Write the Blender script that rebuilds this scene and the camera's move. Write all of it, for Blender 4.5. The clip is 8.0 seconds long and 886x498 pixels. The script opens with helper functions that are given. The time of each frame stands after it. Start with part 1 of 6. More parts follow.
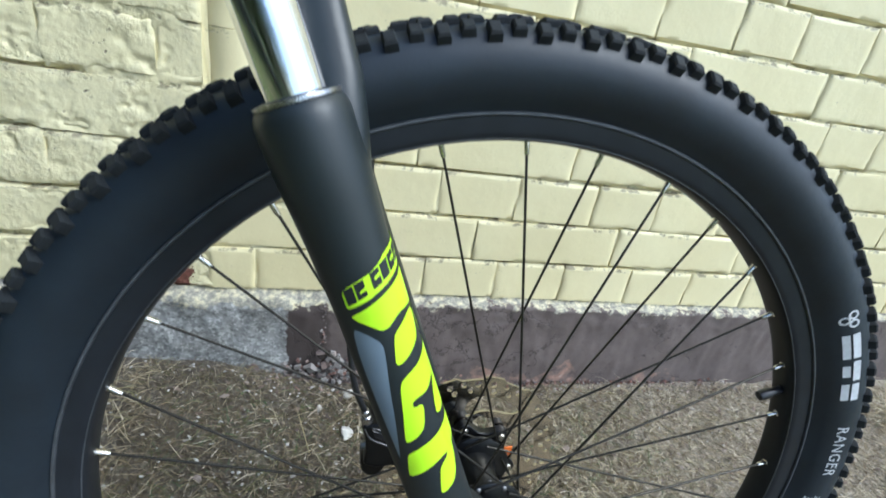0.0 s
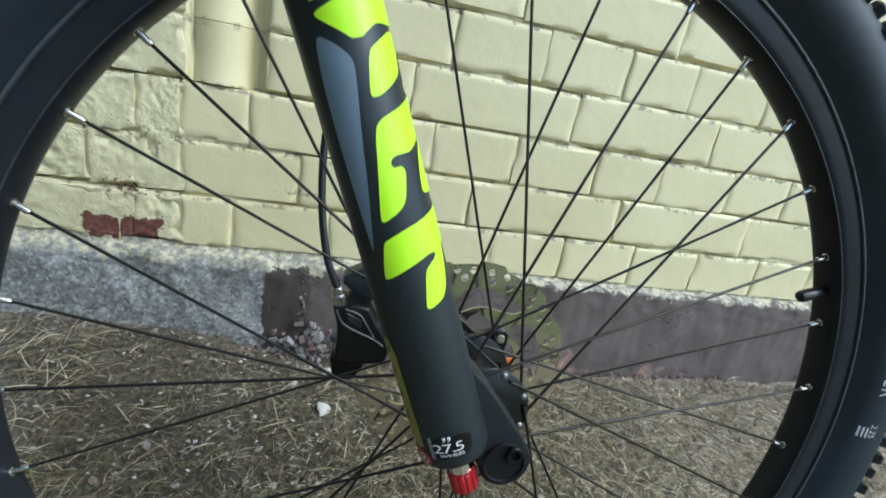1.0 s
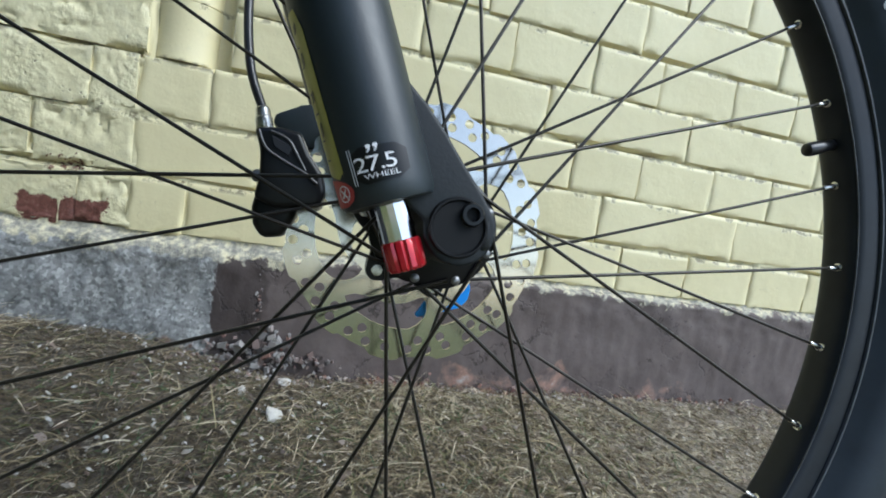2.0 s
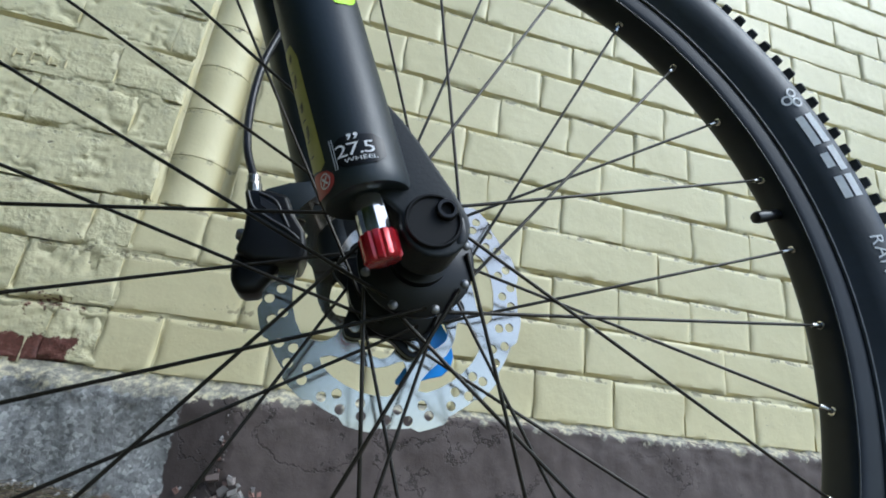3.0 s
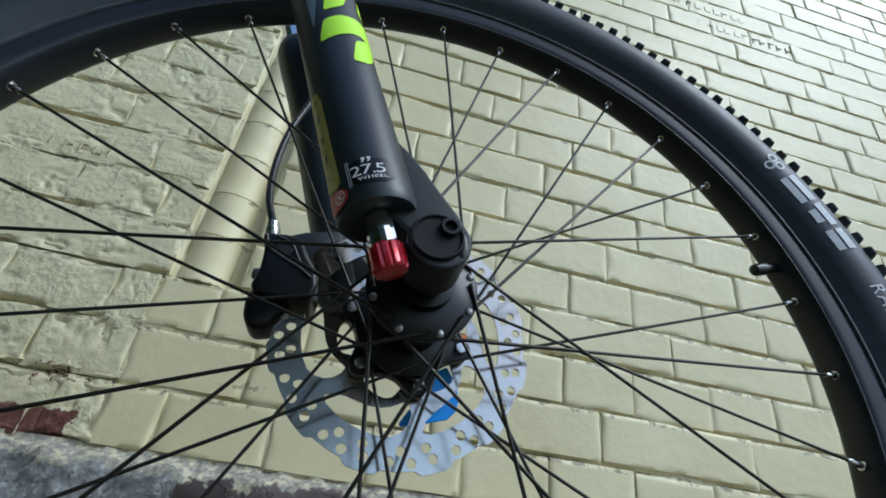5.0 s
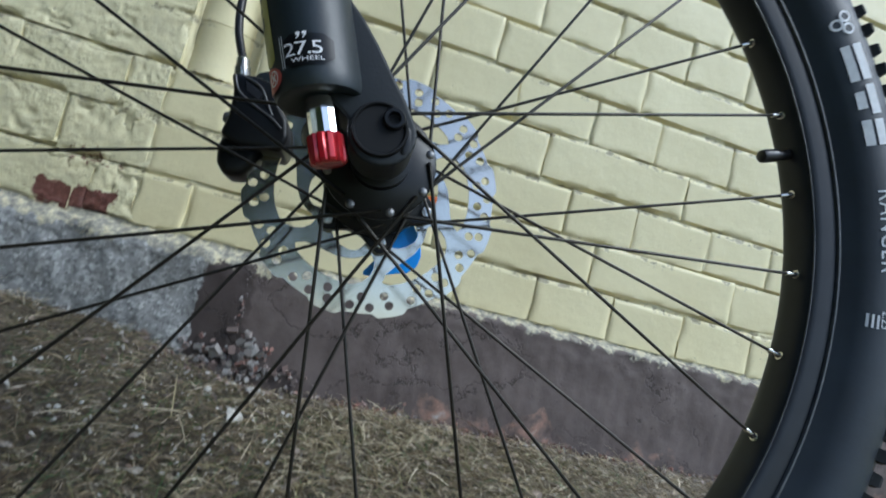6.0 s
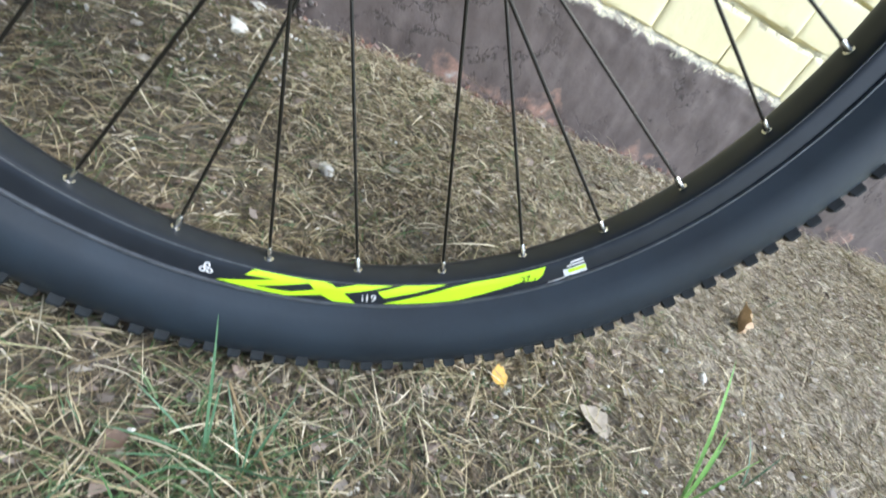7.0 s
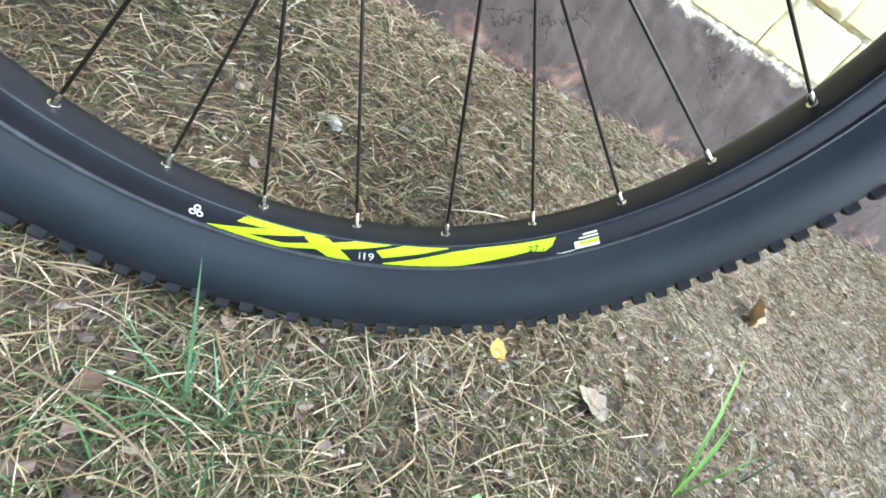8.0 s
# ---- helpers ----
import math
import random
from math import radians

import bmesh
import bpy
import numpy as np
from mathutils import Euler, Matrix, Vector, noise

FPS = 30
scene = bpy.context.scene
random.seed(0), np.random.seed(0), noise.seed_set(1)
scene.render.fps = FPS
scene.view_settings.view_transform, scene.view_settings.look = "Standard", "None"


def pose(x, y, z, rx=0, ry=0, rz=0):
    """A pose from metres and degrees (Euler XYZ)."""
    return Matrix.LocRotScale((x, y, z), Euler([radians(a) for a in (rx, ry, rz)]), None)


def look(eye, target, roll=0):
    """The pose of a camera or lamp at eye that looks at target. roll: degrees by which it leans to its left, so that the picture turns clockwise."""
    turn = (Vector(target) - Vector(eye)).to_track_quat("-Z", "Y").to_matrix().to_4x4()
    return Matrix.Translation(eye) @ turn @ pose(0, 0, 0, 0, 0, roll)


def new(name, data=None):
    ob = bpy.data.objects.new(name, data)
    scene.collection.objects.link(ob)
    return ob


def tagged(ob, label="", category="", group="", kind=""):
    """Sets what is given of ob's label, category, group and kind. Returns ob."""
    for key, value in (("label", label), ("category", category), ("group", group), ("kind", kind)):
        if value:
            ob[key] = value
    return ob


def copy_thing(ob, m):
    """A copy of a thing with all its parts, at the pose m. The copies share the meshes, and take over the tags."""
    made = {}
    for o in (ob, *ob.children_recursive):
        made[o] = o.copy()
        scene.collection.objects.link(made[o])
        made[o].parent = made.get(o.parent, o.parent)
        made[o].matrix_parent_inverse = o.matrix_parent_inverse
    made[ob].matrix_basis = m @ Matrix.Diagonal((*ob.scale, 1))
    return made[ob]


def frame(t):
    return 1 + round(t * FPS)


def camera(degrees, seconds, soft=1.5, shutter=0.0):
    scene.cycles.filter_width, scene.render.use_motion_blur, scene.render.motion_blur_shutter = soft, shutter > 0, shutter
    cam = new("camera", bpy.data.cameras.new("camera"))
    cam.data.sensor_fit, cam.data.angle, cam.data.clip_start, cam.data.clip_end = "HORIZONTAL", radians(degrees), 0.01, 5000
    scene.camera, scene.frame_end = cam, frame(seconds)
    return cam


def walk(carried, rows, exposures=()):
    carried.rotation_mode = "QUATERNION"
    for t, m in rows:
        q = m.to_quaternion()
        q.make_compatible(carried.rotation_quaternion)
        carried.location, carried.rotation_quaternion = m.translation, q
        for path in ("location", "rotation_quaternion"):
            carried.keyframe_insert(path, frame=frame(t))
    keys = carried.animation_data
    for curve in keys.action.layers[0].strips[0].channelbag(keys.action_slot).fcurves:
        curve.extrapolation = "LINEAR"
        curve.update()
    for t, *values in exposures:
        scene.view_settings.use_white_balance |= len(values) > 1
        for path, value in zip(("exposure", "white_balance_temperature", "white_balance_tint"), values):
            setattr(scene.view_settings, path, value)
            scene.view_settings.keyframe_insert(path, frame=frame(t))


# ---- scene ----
cam = camera(87.0, 8.0, soft=1.8, shutter=0.24)
PATH = [
    (0.0, pose(-0.1240, -0.2466, 0.6750, 65.78, -8.73, -10.63)),
    (0.5, pose(-0.1084, -0.2540, 0.5948, 68.26, -9.82, -10.01)),
    (1.0, pose(-0.0993, -0.2509, 0.5311, 71.81, -9.92, -11.07)),
    (1.5, pose(-0.0735, -0.2424, 0.4528, 77.11, -8.62, -11.31)),
    (1.7, pose(-0.0610, -0.2422, 0.4098, 79.17, -8.88, -11.81)),
    (2.8, pose(-0.0319, -0.2413, 0.3114, 103.48, -7.04, -14.39)),
    (3.0, pose(-0.0324, -0.2408, 0.2934, 106.87, -6.85, -14.42)),
    (3.5, pose(-0.0531, -0.2444, 0.2503, 115.43, -6.14, -13.36)),
    (3.8, pose(-0.0478, -0.2385, 0.2441, 119.84, -6.33, -13.15)),
    (4.0, pose(-0.0392, -0.2380, 0.2452, 120.50, -6.89, -13.23)),
    (4.2, pose(-0.0369, -0.2393, 0.2455, 120.60, -6.97, -13.28)),
    (5.3, pose(-0.0219, -0.2411, 0.2632, 116.97, -8.12, -13.06)),
    (5.5, pose(-0.0204, -0.2481, 0.2692, 113.95, -8.91, -12.41)),
    (6.0, pose(0.0050, -0.2610, 0.3059, 93.19, -14.54, -10.49)),
    (6.1, pose(0.0070, -0.2627, 0.3089, 90.22, -15.87, -9.48)),
    (6.5, pose(0.0073, -0.2482, 0.3077, 71.75, -20.65, -9.02)),
    (7.0, pose(0.0220, -0.2535, 0.2780, 53.52, -24.08, -5.36)),
    (7.5, pose(0.0335, -0.2506, 0.2627, 48.65, -25.46, -2.80)),
    (8.0, pose(0.0335, -0.2461, 0.2639, 48.91, -26.57, -1.43)),
]
EXPOSURES = [(0.0, 1.27, 5550, 4), (0.5, 1.18, 5500, 3), (1.0, 1.02, 5500, 1), (1.5, 1.05, 5550, 4), (3.0, 0.77, 5450, 4), (3.8, 0.5, 5350, 4), (5.5, 0.47, 5350, 4), (6.1, 0.78, 5450, 4), (6.5, 1.11, 5550, 4), (7.0, 1.69, 5700, 5), (8.0, 1.95, 5700, 5)]
walk(cam, PATH, EXPOSURES)

# ---- light ----
world = bpy.data.worlds.new("sky")
scene.world = world
world.use_nodes = True
wn = world.node_tree
sky = wn.nodes.new("ShaderNodeTexSky")
sky.sky_type = "NISHITA"
sky.sun_disc = False
sky.sun_elevation = radians(52)
sky.sun_rotation = radians(127)
sky.air_density, sky.dust_density, sky.ozone_density = 1.0, 2.2, 0.9
wn.links.new(sky.outputs[0], wn.nodes["Background"].inputs[0])
wn.nodes["Background"].inputs[1].default_value = 0.12
sun = new("sun", bpy.data.lights.new("sun", "SUN"))
sun.data.energy, sun.data.angle, sun.data.color = 1.2, radians(30), (1.0, 0.98, 0.94)
sun.matrix_world = look((2.0, -1.5, 2.6), (0, 0, 0))

# ---- materials ----


def base_material(name, rough=0.6, metal=0.0):
    m = bpy.data.materials.new(name)
    m.use_nodes = True
    b = m.node_tree.nodes["Principled BSDF"]
    b.inputs["Roughness"].default_value = rough
    b.inputs["Metallic"].default_value = metal
    return m, m.node_tree, b


def node(nt, kind, **inputs):
    n = nt.nodes.new(kind)
    for k, v in inputs.items():
        n.inputs[k.replace("_", " ")].default_value = v
    return n


def ramp(nt, fac, stops):
    r = nt.nodes.new("ShaderNodeValToRGB")
    e = r.color_ramp.elements
    while len(e) < len(stops):
        e.new(0.5)
    for el, (p, c) in zip(e, stops):
        el.position, el.color = p, (*c, 1)
    nt.links.new(fac, r.inputs[0])
    return r.outputs[0]


def mix(nt, fac, a, b):
    m = nt.nodes.new("ShaderNodeMix")
    m.data_type = "RGBA"
    for sock, v in ((m.inputs["Factor"], fac), (m.inputs["A"], a), (m.inputs["B"], b)):
        if isinstance(v, (tuple, float, int)):
            sock.default_value = (*v, 1) if isinstance(v, tuple) else v
        else:
            nt.links.new(v, sock)
    return m.outputs["Result"]


def bump(nt, bsdf, height, strength, distance):
    b = nt.nodes.new("ShaderNodeBump")
    b.inputs["Strength"].default_value, b.inputs["Distance"].default_value = strength, distance
    nt.links.new(height, b.inputs["Height"])
    nt.links.new(b.outputs[0], bsdf.inputs["Normal"])


def coords(nt):
    """Places in metres, the same for all pieces of the setting."""
    g = nt.nodes.new("ShaderNodeNewGeometry")
    return g.outputs["Position"]


def noise_at(nt, vec, scale, detail=4.0, rough=0.55):
    n = node(nt, "ShaderNodeTexNoise", Scale=scale, Detail=detail, Roughness=rough)
    nt.links.new(vec, n.inputs["Vector"])
    return n.outputs["Fac"]


def plain(name, colour, rough=0.5, metal=0.0, vary=0.12, scale=60.0, relief=0.0, coat=0.0):
    """A surface of one colour with faint mottling, grain in its gloss and fine relief."""
    m, nt, b = base_material(name, rough, metal)
    tc = nt.nodes.new("ShaderNodeTexCoord").outputs["Object"]
    big, fine = noise_at(nt, tc, scale), noise_at(nt, tc, scale * 9, 2.0)
    dark, light = tuple(c * (1 - vary) for c in colour), tuple(min(1, c * (1 + vary)) for c in colour)
    nt.links.new(ramp(nt, big, ((0.3, dark), (0.7, light))), b.inputs["Base Color"])
    r = nt.nodes.new("ShaderNodeMapRange")
    r.inputs["To Min"].default_value, r.inputs["To Max"].default_value = max(0, rough - 0.07), min(1, rough + 0.07)
    nt.links.new(fine, r.inputs["Value"])
    nt.links.new(r.outputs[0], b.inputs["Roughness"])
    b.inputs["Coat Weight"].default_value = coat
    if relief:
        bump(nt, b, fine, 0.5, relief)
    return m


def calc(nt, op, a, b=None, c=None, clamp=False):
    n = nt.nodes.new("ShaderNodeMath")
    n.operation, n.use_clamp = op, clamp
    for sock, v in zip(n.inputs, (a, b, c)):
        if v is None:
            continue
        if isinstance(v, (int, float)):
            sock.default_value = v
        else:
            nt.links.new(v, sock)
    return n.outputs[0]


def painted_brick(name, worn):
    """Cream paint over brick with grime, pinholes and runs; where worn, a patch has come off and bares the red brick."""
    m, nt, b = base_material(name, 0.50)
    p = coords(nt)
    rnd = nt.nodes.new("ShaderNodeObjectInfo").outputs["Random"]
    big, mid, fine = noise_at(nt, p, 5), noise_at(nt, p, 34, 5.0, 0.6), noise_at(nt, p, 240, 4.0)
    paint = ramp(nt, big, ((0.3, (0.655, 0.595, 0.355)), (0.7, (0.735, 0.68, 0.435))) if worn else ((0.3, (0.68, 0.605, 0.345)), (0.7, (0.76, 0.69, 0.42))))
    paint = mix(nt, 0.16, paint, ramp(nt, rnd, ((0.0, (0.58, 0.515, 0.29)), (1.0, (0.81, 0.73, 0.45)))))
    grime = ramp(nt, mid, ((0.50 if worn else 0.60, (0, 0, 0)), (0.80, (1, 1, 1))))
    paint = mix(nt, calc(nt, "MULTIPLY", grime, 0.55 if worn else 0.18), paint, (0.38, 0.355, 0.24))
    specks = ramp(nt, noise_at(nt, p, 165 if worn else 330, 1.5), ((0.675 if worn else 0.715, (0, 0, 0)), (0.75, (1, 1, 1))))
    sparse = ramp(nt, noise_at(nt, p, 23, 2.0), ((0.5, (0, 0, 0)), (0.62, (1, 1, 1))))
    dots = calc(nt, "MULTIPLY", specks, sparse)
    paint = mix(nt, calc(nt, "MULTIPLY", dots, 0.85 if worn else 0.6), paint, (0.13, 0.10, 0.075))
    height = calc(nt, "MULTIPLY_ADD", mid, 2.0 if worn else 1.1, calc(nt, "MULTIPLY", fine, 0.55 if worn else 0.22))
    if worn:
        crumbly = ramp(nt, noise_at(nt, p, 15, 3.0), ((0.46, (0, 0, 0)), (0.60, (1, 1, 1))))
        height = calc(nt, "MULTIPLY_ADD", crumbly, calc(nt, "MULTIPLY", noise_at(nt, p, 120, 4.0, 0.6), 2.6), height)
    height = calc(nt, "MULTIPLY_ADD", dots, -1.1 if worn else -0.5, height)
    xyz = nt.nodes.new("ShaderNodeSeparateXYZ")
    nt.links.new(p, xyz.inputs[0])
    px, pz, wx, wz = (0.372, 0.3400, 0.034, 0.017) if worn else (0.150, 0.3615, 0.030, 0.008)
    cx = calc(nt, "MULTIPLY_ADD", xyz.outputs["X"], 1 / wx, px / wx)
    cz = calc(nt, "MULTIPLY_ADD", xyz.outputs["Z"], 1 / wz, -pz / wz)
    near = calc(nt, "SQRT", calc(nt, "ADD", calc(nt, "MULTIPLY", cx, cx), calc(nt, "MULTIPLY", cz, cz)))
    # paint broken out along the bed joints; the brown also holds the bricks' underside shade
    bed = calc(nt, "FRACT", calc(nt, "MULTIPLY_ADD", xyz.outputs["Z"], 1 / 0.0762, 0.53 - 0.2645 / 0.0762))
    bed = ramp(nt, calc(nt, "ABSOLUTE", calc(nt, "SUBTRACT", bed, 0.5)), ((0.03, (1, 1, 1)), (0.085, (0, 0, 0))))
    broken = calc(nt, "MULTIPLY", bed, ramp(nt, noise_at(nt, p, 62, 5.0, 0.65), ((0.52, (0, 0, 0)), (0.60, (1, 1, 1)))))
    paint = mix(nt, calc(nt, "MULTIPLY", broken, 0.75), paint, (0.17, 0.14, 0.09))
    height = calc(nt, "MULTIPLY_ADD", broken, -0.9, height)
    chips = calc(nt, "SUBTRACT", noise_at(nt, p, 150, 3.0, 0.6), calc(nt, "MULTIPLY", near, 0.16))
    bare = ramp(nt, chips, ((0.46, (0, 0, 0)), (0.48, (1, 1, 1))))
    if worn:
        wob = calc(nt, "MULTIPLY_ADD", noise_at(nt, p, 42, 6.0, 0.75), 2.6, -1.35)
        dx = calc(nt, "ABSOLUTE", calc(nt, "MULTIPLY_ADD", xyz.outputs["X"], 1 / 0.044, 0.380 / 0.044))
        dz = calc(nt, "ABSOLUTE", calc(nt, "MULTIPLY_ADD", xyz.outputs["Z"], 1 / 0.0185, -0.2800 / 0.0185))
        inside = calc(nt, "ADD", calc(nt, "MAXIMUM", dx, dz), wob)
        streak = calc(nt, "ABSOLUTE", calc(nt, "MULTIPLY_ADD", xyz.outputs["X"], 1 / 0.0014, 0.3840 / 0.0014))
        inside = calc(nt, "ADD", inside, calc(nt, "SUBTRACT", 1.2, streak, None, True))
        bare = calc(nt, "MAXIMUM", bare, ramp(nt, inside, ((0.90, (1, 1, 1)), (0.96, (0, 0, 0)))))
    red = ramp(nt, noise_at(nt, p, 180, 5.0, 0.7), ((0.3, (0.085, 0.034, 0.026)), (0.55, (0.165, 0.066, 0.048)), (0.75, (0.27, 0.15, 0.12))))
    paint = mix(nt, calc(nt, "MULTIPLY", bare, 1.0 if worn else 0.6), paint, red if worn else (0.22, 0.17, 0.10))
    height = calc(nt, "MULTIPLY_ADD", bare, -0.9, height)
    nt.links.new(paint, b.inputs["Base Color"])
    bump(nt, b, height, 0.45 if worn else 0.5, 0.0018 if worn else 0.0017)
    return m


def rough_stone(name, stops, scale, relief, rough=0.9):
    m, nt, b = base_material(name, rough)
    p = coords(nt)
    a, f = noise_at(nt, p, scale, 6.0, 0.65), noise_at(nt, p, scale * 12, 5.0, 0.7)
    mx = nt.nodes.new("ShaderNodeMath")
    mx.operation = "MULTIPLY_ADD"
    nt.links.new(f, mx.inputs[0])
    mx.inputs[1].default_value = 0.6
    sub = nt.nodes.new("ShaderNodeMath")
    sub.operation = "MULTIPLY"
    nt.links.new(a, sub.inputs[0])
    sub.inputs[1].default_value = 0.4
    nt.links.new(sub.outputs[0], mx.inputs[2])
    nt.links.new(ramp(nt, mx.outputs[0], stops), b.inputs["Base Color"])
    bump(nt, b, mx.outputs[0], 0.8, relief)
    return m


def per_island(name, colours, rough=0.8):
    """Straw, grass and chips: each piece takes one of the colours."""
    m, nt, b = base_material(name, rough)
    g = nt.nodes.new("ShaderNodeNewGeometry")
    n = len(colours)
    r = ramp(nt, g.outputs["Random Per Island"], [((i + 0.5) / n, c) for i, c in enumerate(colours)])
    nt.links.new(r, b.inputs["Base Color"])
    return m


M_WALL = painted_brick("cream_painted_brick", False)
M_WORN = painted_brick("worn_cream_painted_brick", True)
M_MORTAR = painted_brick("painted_mortar", True)
M_SCRATCH = rough_stone("scratched_grey", ((0.3, (0.42, 0.37, 0.22)), (0.55, (0.52, 0.46, 0.28)), (0.75, (0.60, 0.54, 0.33))), 40, 0.001)


def plinth_material():
    """Brown paint on the right, bare pebbly concrete on the left of a ragged edge; low down the paint has flaked."""
    m, nt, b = base_material("painted_and_bare_render", 0.82)
    p = coords(nt)
    x = nt.nodes.new("ShaderNodeSeparateXYZ")
    nt.links.new(p, x.inputs[0])
    big, mid, fine, grit = noise_at(nt, p, 7, 5.0), noise_at(nt, p, 26, 6.0, 0.65), noise_at(nt, p, 170, 5.0, 0.7), noise_at(nt, p, 420, 2.0)
    brown = ramp(nt, mid, ((0.25, (0.100, 0.078, 0.070)), (0.5, (0.122, 0.097, 0.088)), (0.75, (0.15, 0.122, 0.110))))
    brown = mix(nt, ramp(nt, fine, ((0.66, (0, 0, 0)), (0.80, (0.5, 0.5, 0.5)))), brown, (0.05, 0.036, 0.034))
    grey = ramp(nt, fine, ((0.30, (0.14, 0.14, 0.13)), (0.5, (0.26, 0.26, 0.25)), (0.68, (0.38, 0.38, 0.365))))
    peb = nt.nodes.new("ShaderNodeTexVoronoi")
    peb.inputs["Scale"].default_value = 230
    nt.links.new(p, peb.inputs["Vector"])
    tone = nt.nodes.new("ShaderNodeSeparateColor")
    nt.links.new(peb.outputs["Color"], tone.inputs[0])
    grey = mix(nt, 0.55, grey, ramp(nt, tone.outputs[0], ((0.08, (0.10, 0.10, 0.097)), (0.35, (0.22, 0.22, 0.213)), (0.7, (0.30, 0.30, 0.288)), (0.92, (0.56, 0.555, 0.53)))))
    grey = mix(nt, ramp(nt, mid, ((0.58, (0, 0, 0)), (0.78, (0.30, 0.30, 0.30)))), grey, (0.42, 0.42, 0.40))
    grey = mix(nt, ramp(nt, big, ((0.3, (0.35, 0.35, 0.35)), (0.44, (0, 0, 0)))), grey, (0.17, 0.165, 0.15))
    dark = calc(nt, "MULTIPLY_ADD", noise_at(nt, p, 30, 5.0, 0.6), 0.05, calc(nt, "ABSOLUTE", calc(nt, "ADD", x.outputs["X"], 0.158)))
    brown = mix(nt, ramp(nt, dark, ((0.060, (0.8, 0.8, 0.8)), (0.066, (0, 0, 0)))), brown, (0.048, 0.036, 0.032))
    edge = nt.nodes.new("ShaderNodeMath")
    edge.operation = "MULTIPLY_ADD"
    nt.links.new(mid, edge.inputs[0])
    edge.inputs[1].default_value = 0.035
    nt.links.new(x.outputs["X"], edge.inputs[2])
    side = nt.nodes.new("ShaderNodeMapRange")
    side.inputs["From Min"].default_value, side.inputs["From Max"].default_value = -0.1735, -0.1715
    nt.links.new(edge.outputs[0], side.inputs["Value"])
    col = mix(nt, side.outputs[0], grey, brown)
    # hairline cracks and chipped spots in the brown paint
    crack = ramp(nt, calc(nt, "ABSOLUTE", calc(nt, "SUBTRACT", noise_at(nt, p, 9, 6.0, 0.6), 0.5)), ((0.002, (1, 1, 1)), (0.010, (0, 0, 0))))
    crack = calc(nt, "MULTIPLY", crack, ramp(nt, noise_at(nt, p, 4, 2.0), ((0.46, (0, 0, 0)), (0.54, (1, 1, 1)))))
    chip = calc(nt, "MULTIPLY", ramp(nt, noise_at(nt, p, 110, 2.0), ((0.68, (0, 0, 0)), (0.71, (1, 1, 1)))), ramp(nt, big, ((0.48, (0, 0, 0)), (0.60, (1, 1, 1)))))
    flaw = calc(nt, "MAXIMUM", crack, chip)
    col = mix(nt, calc(nt, "MULTIPLY", calc(nt, "MULTIPLY", flaw, side.outputs[0]), 0.8), col, (0.040, 0.032, 0.029))
    # flaked band near the foot
    low = nt.nodes.new("ShaderNodeMath")
    low.operation = "MULTIPLY_ADD"
    nt.links.new(x.outputs["Z"], low.inputs[0])
    low.inputs[1].default_value = -1.9
    nt.links.new(big, low.inputs[2])
    flake = ramp(nt, low.outputs[0], ((0.335, (0, 0, 0)), (0.365, (1, 1, 1))))
    bare = ramp(nt, mid, ((0.34, (0.05, 0.038, 0.034)), (0.5, (0.16, 0.12, 0.105)), (0.62, (0.33, 0.20, 0.15)), (0.72, (0.46, 0.43, 0.39))))
    col = mix(nt, flake, col, bare)
    # cream paint and mortar smeared down from the bricks, further down on the old side
    reach = nt.nodes.new("ShaderNodeMapRange")
    for key, val in (("From Min", -0.12), ("From Max", 0.0), ("To Min", 0.246), ("To Max", 0.259)):
        reach.inputs[key].default_value = val
    nt.links.new(x.outputs["X"], reach.inputs["Value"])
    lift = calc(nt, "ADD", x.outputs["Z"], calc(nt, "MULTIPLY_ADD", noise_at(nt, p, 48, 5.0, 0.65), 0.060, -0.030))
    smear = ramp(nt, calc(nt, "MULTIPLY_ADD", calc(nt, "SUBTRACT", lift, reach.outputs[0]), 60.0, 0.5), ((0.30, (0, 0, 0)), (0.55, (1, 1, 1))))
    wear = calc(nt, "MULTIPLY_ADD", noise_at(nt, p, 90, 5.0, 0.65), 0.7, calc(nt, "MULTIPLY", fine, 0.3))
    cream = ramp(nt, wear, ((0.40, (0.20, 0.19, 0.16)), (0.49, (0.34, 0.32, 0.255)), (0.56, (0.54, 0.49, 0.33)), (0.66, (0.70, 0.63, 0.40))))
    col = mix(nt, smear, col, cream)
    nt.links.new(col, b.inputs["Base Color"])
    add = nt.nodes.new("ShaderNodeMath")
    add.operation = "MULTIPLY_ADD"
    nt.links.new(mid, add.inputs[0])
    add.inputs[1].default_value = 1.2
    nt.links.new(calc(nt, "MULTIPLY", fine, calc(nt, "MULTIPLY_ADD", side.outputs[0], -0.75, 1.0)), add.inputs[2])
    bump(nt, b, calc(nt, "MULTIPLY_ADD", flaw, -0.6, add.outputs[0]), 0.45, 0.0026)
    return m


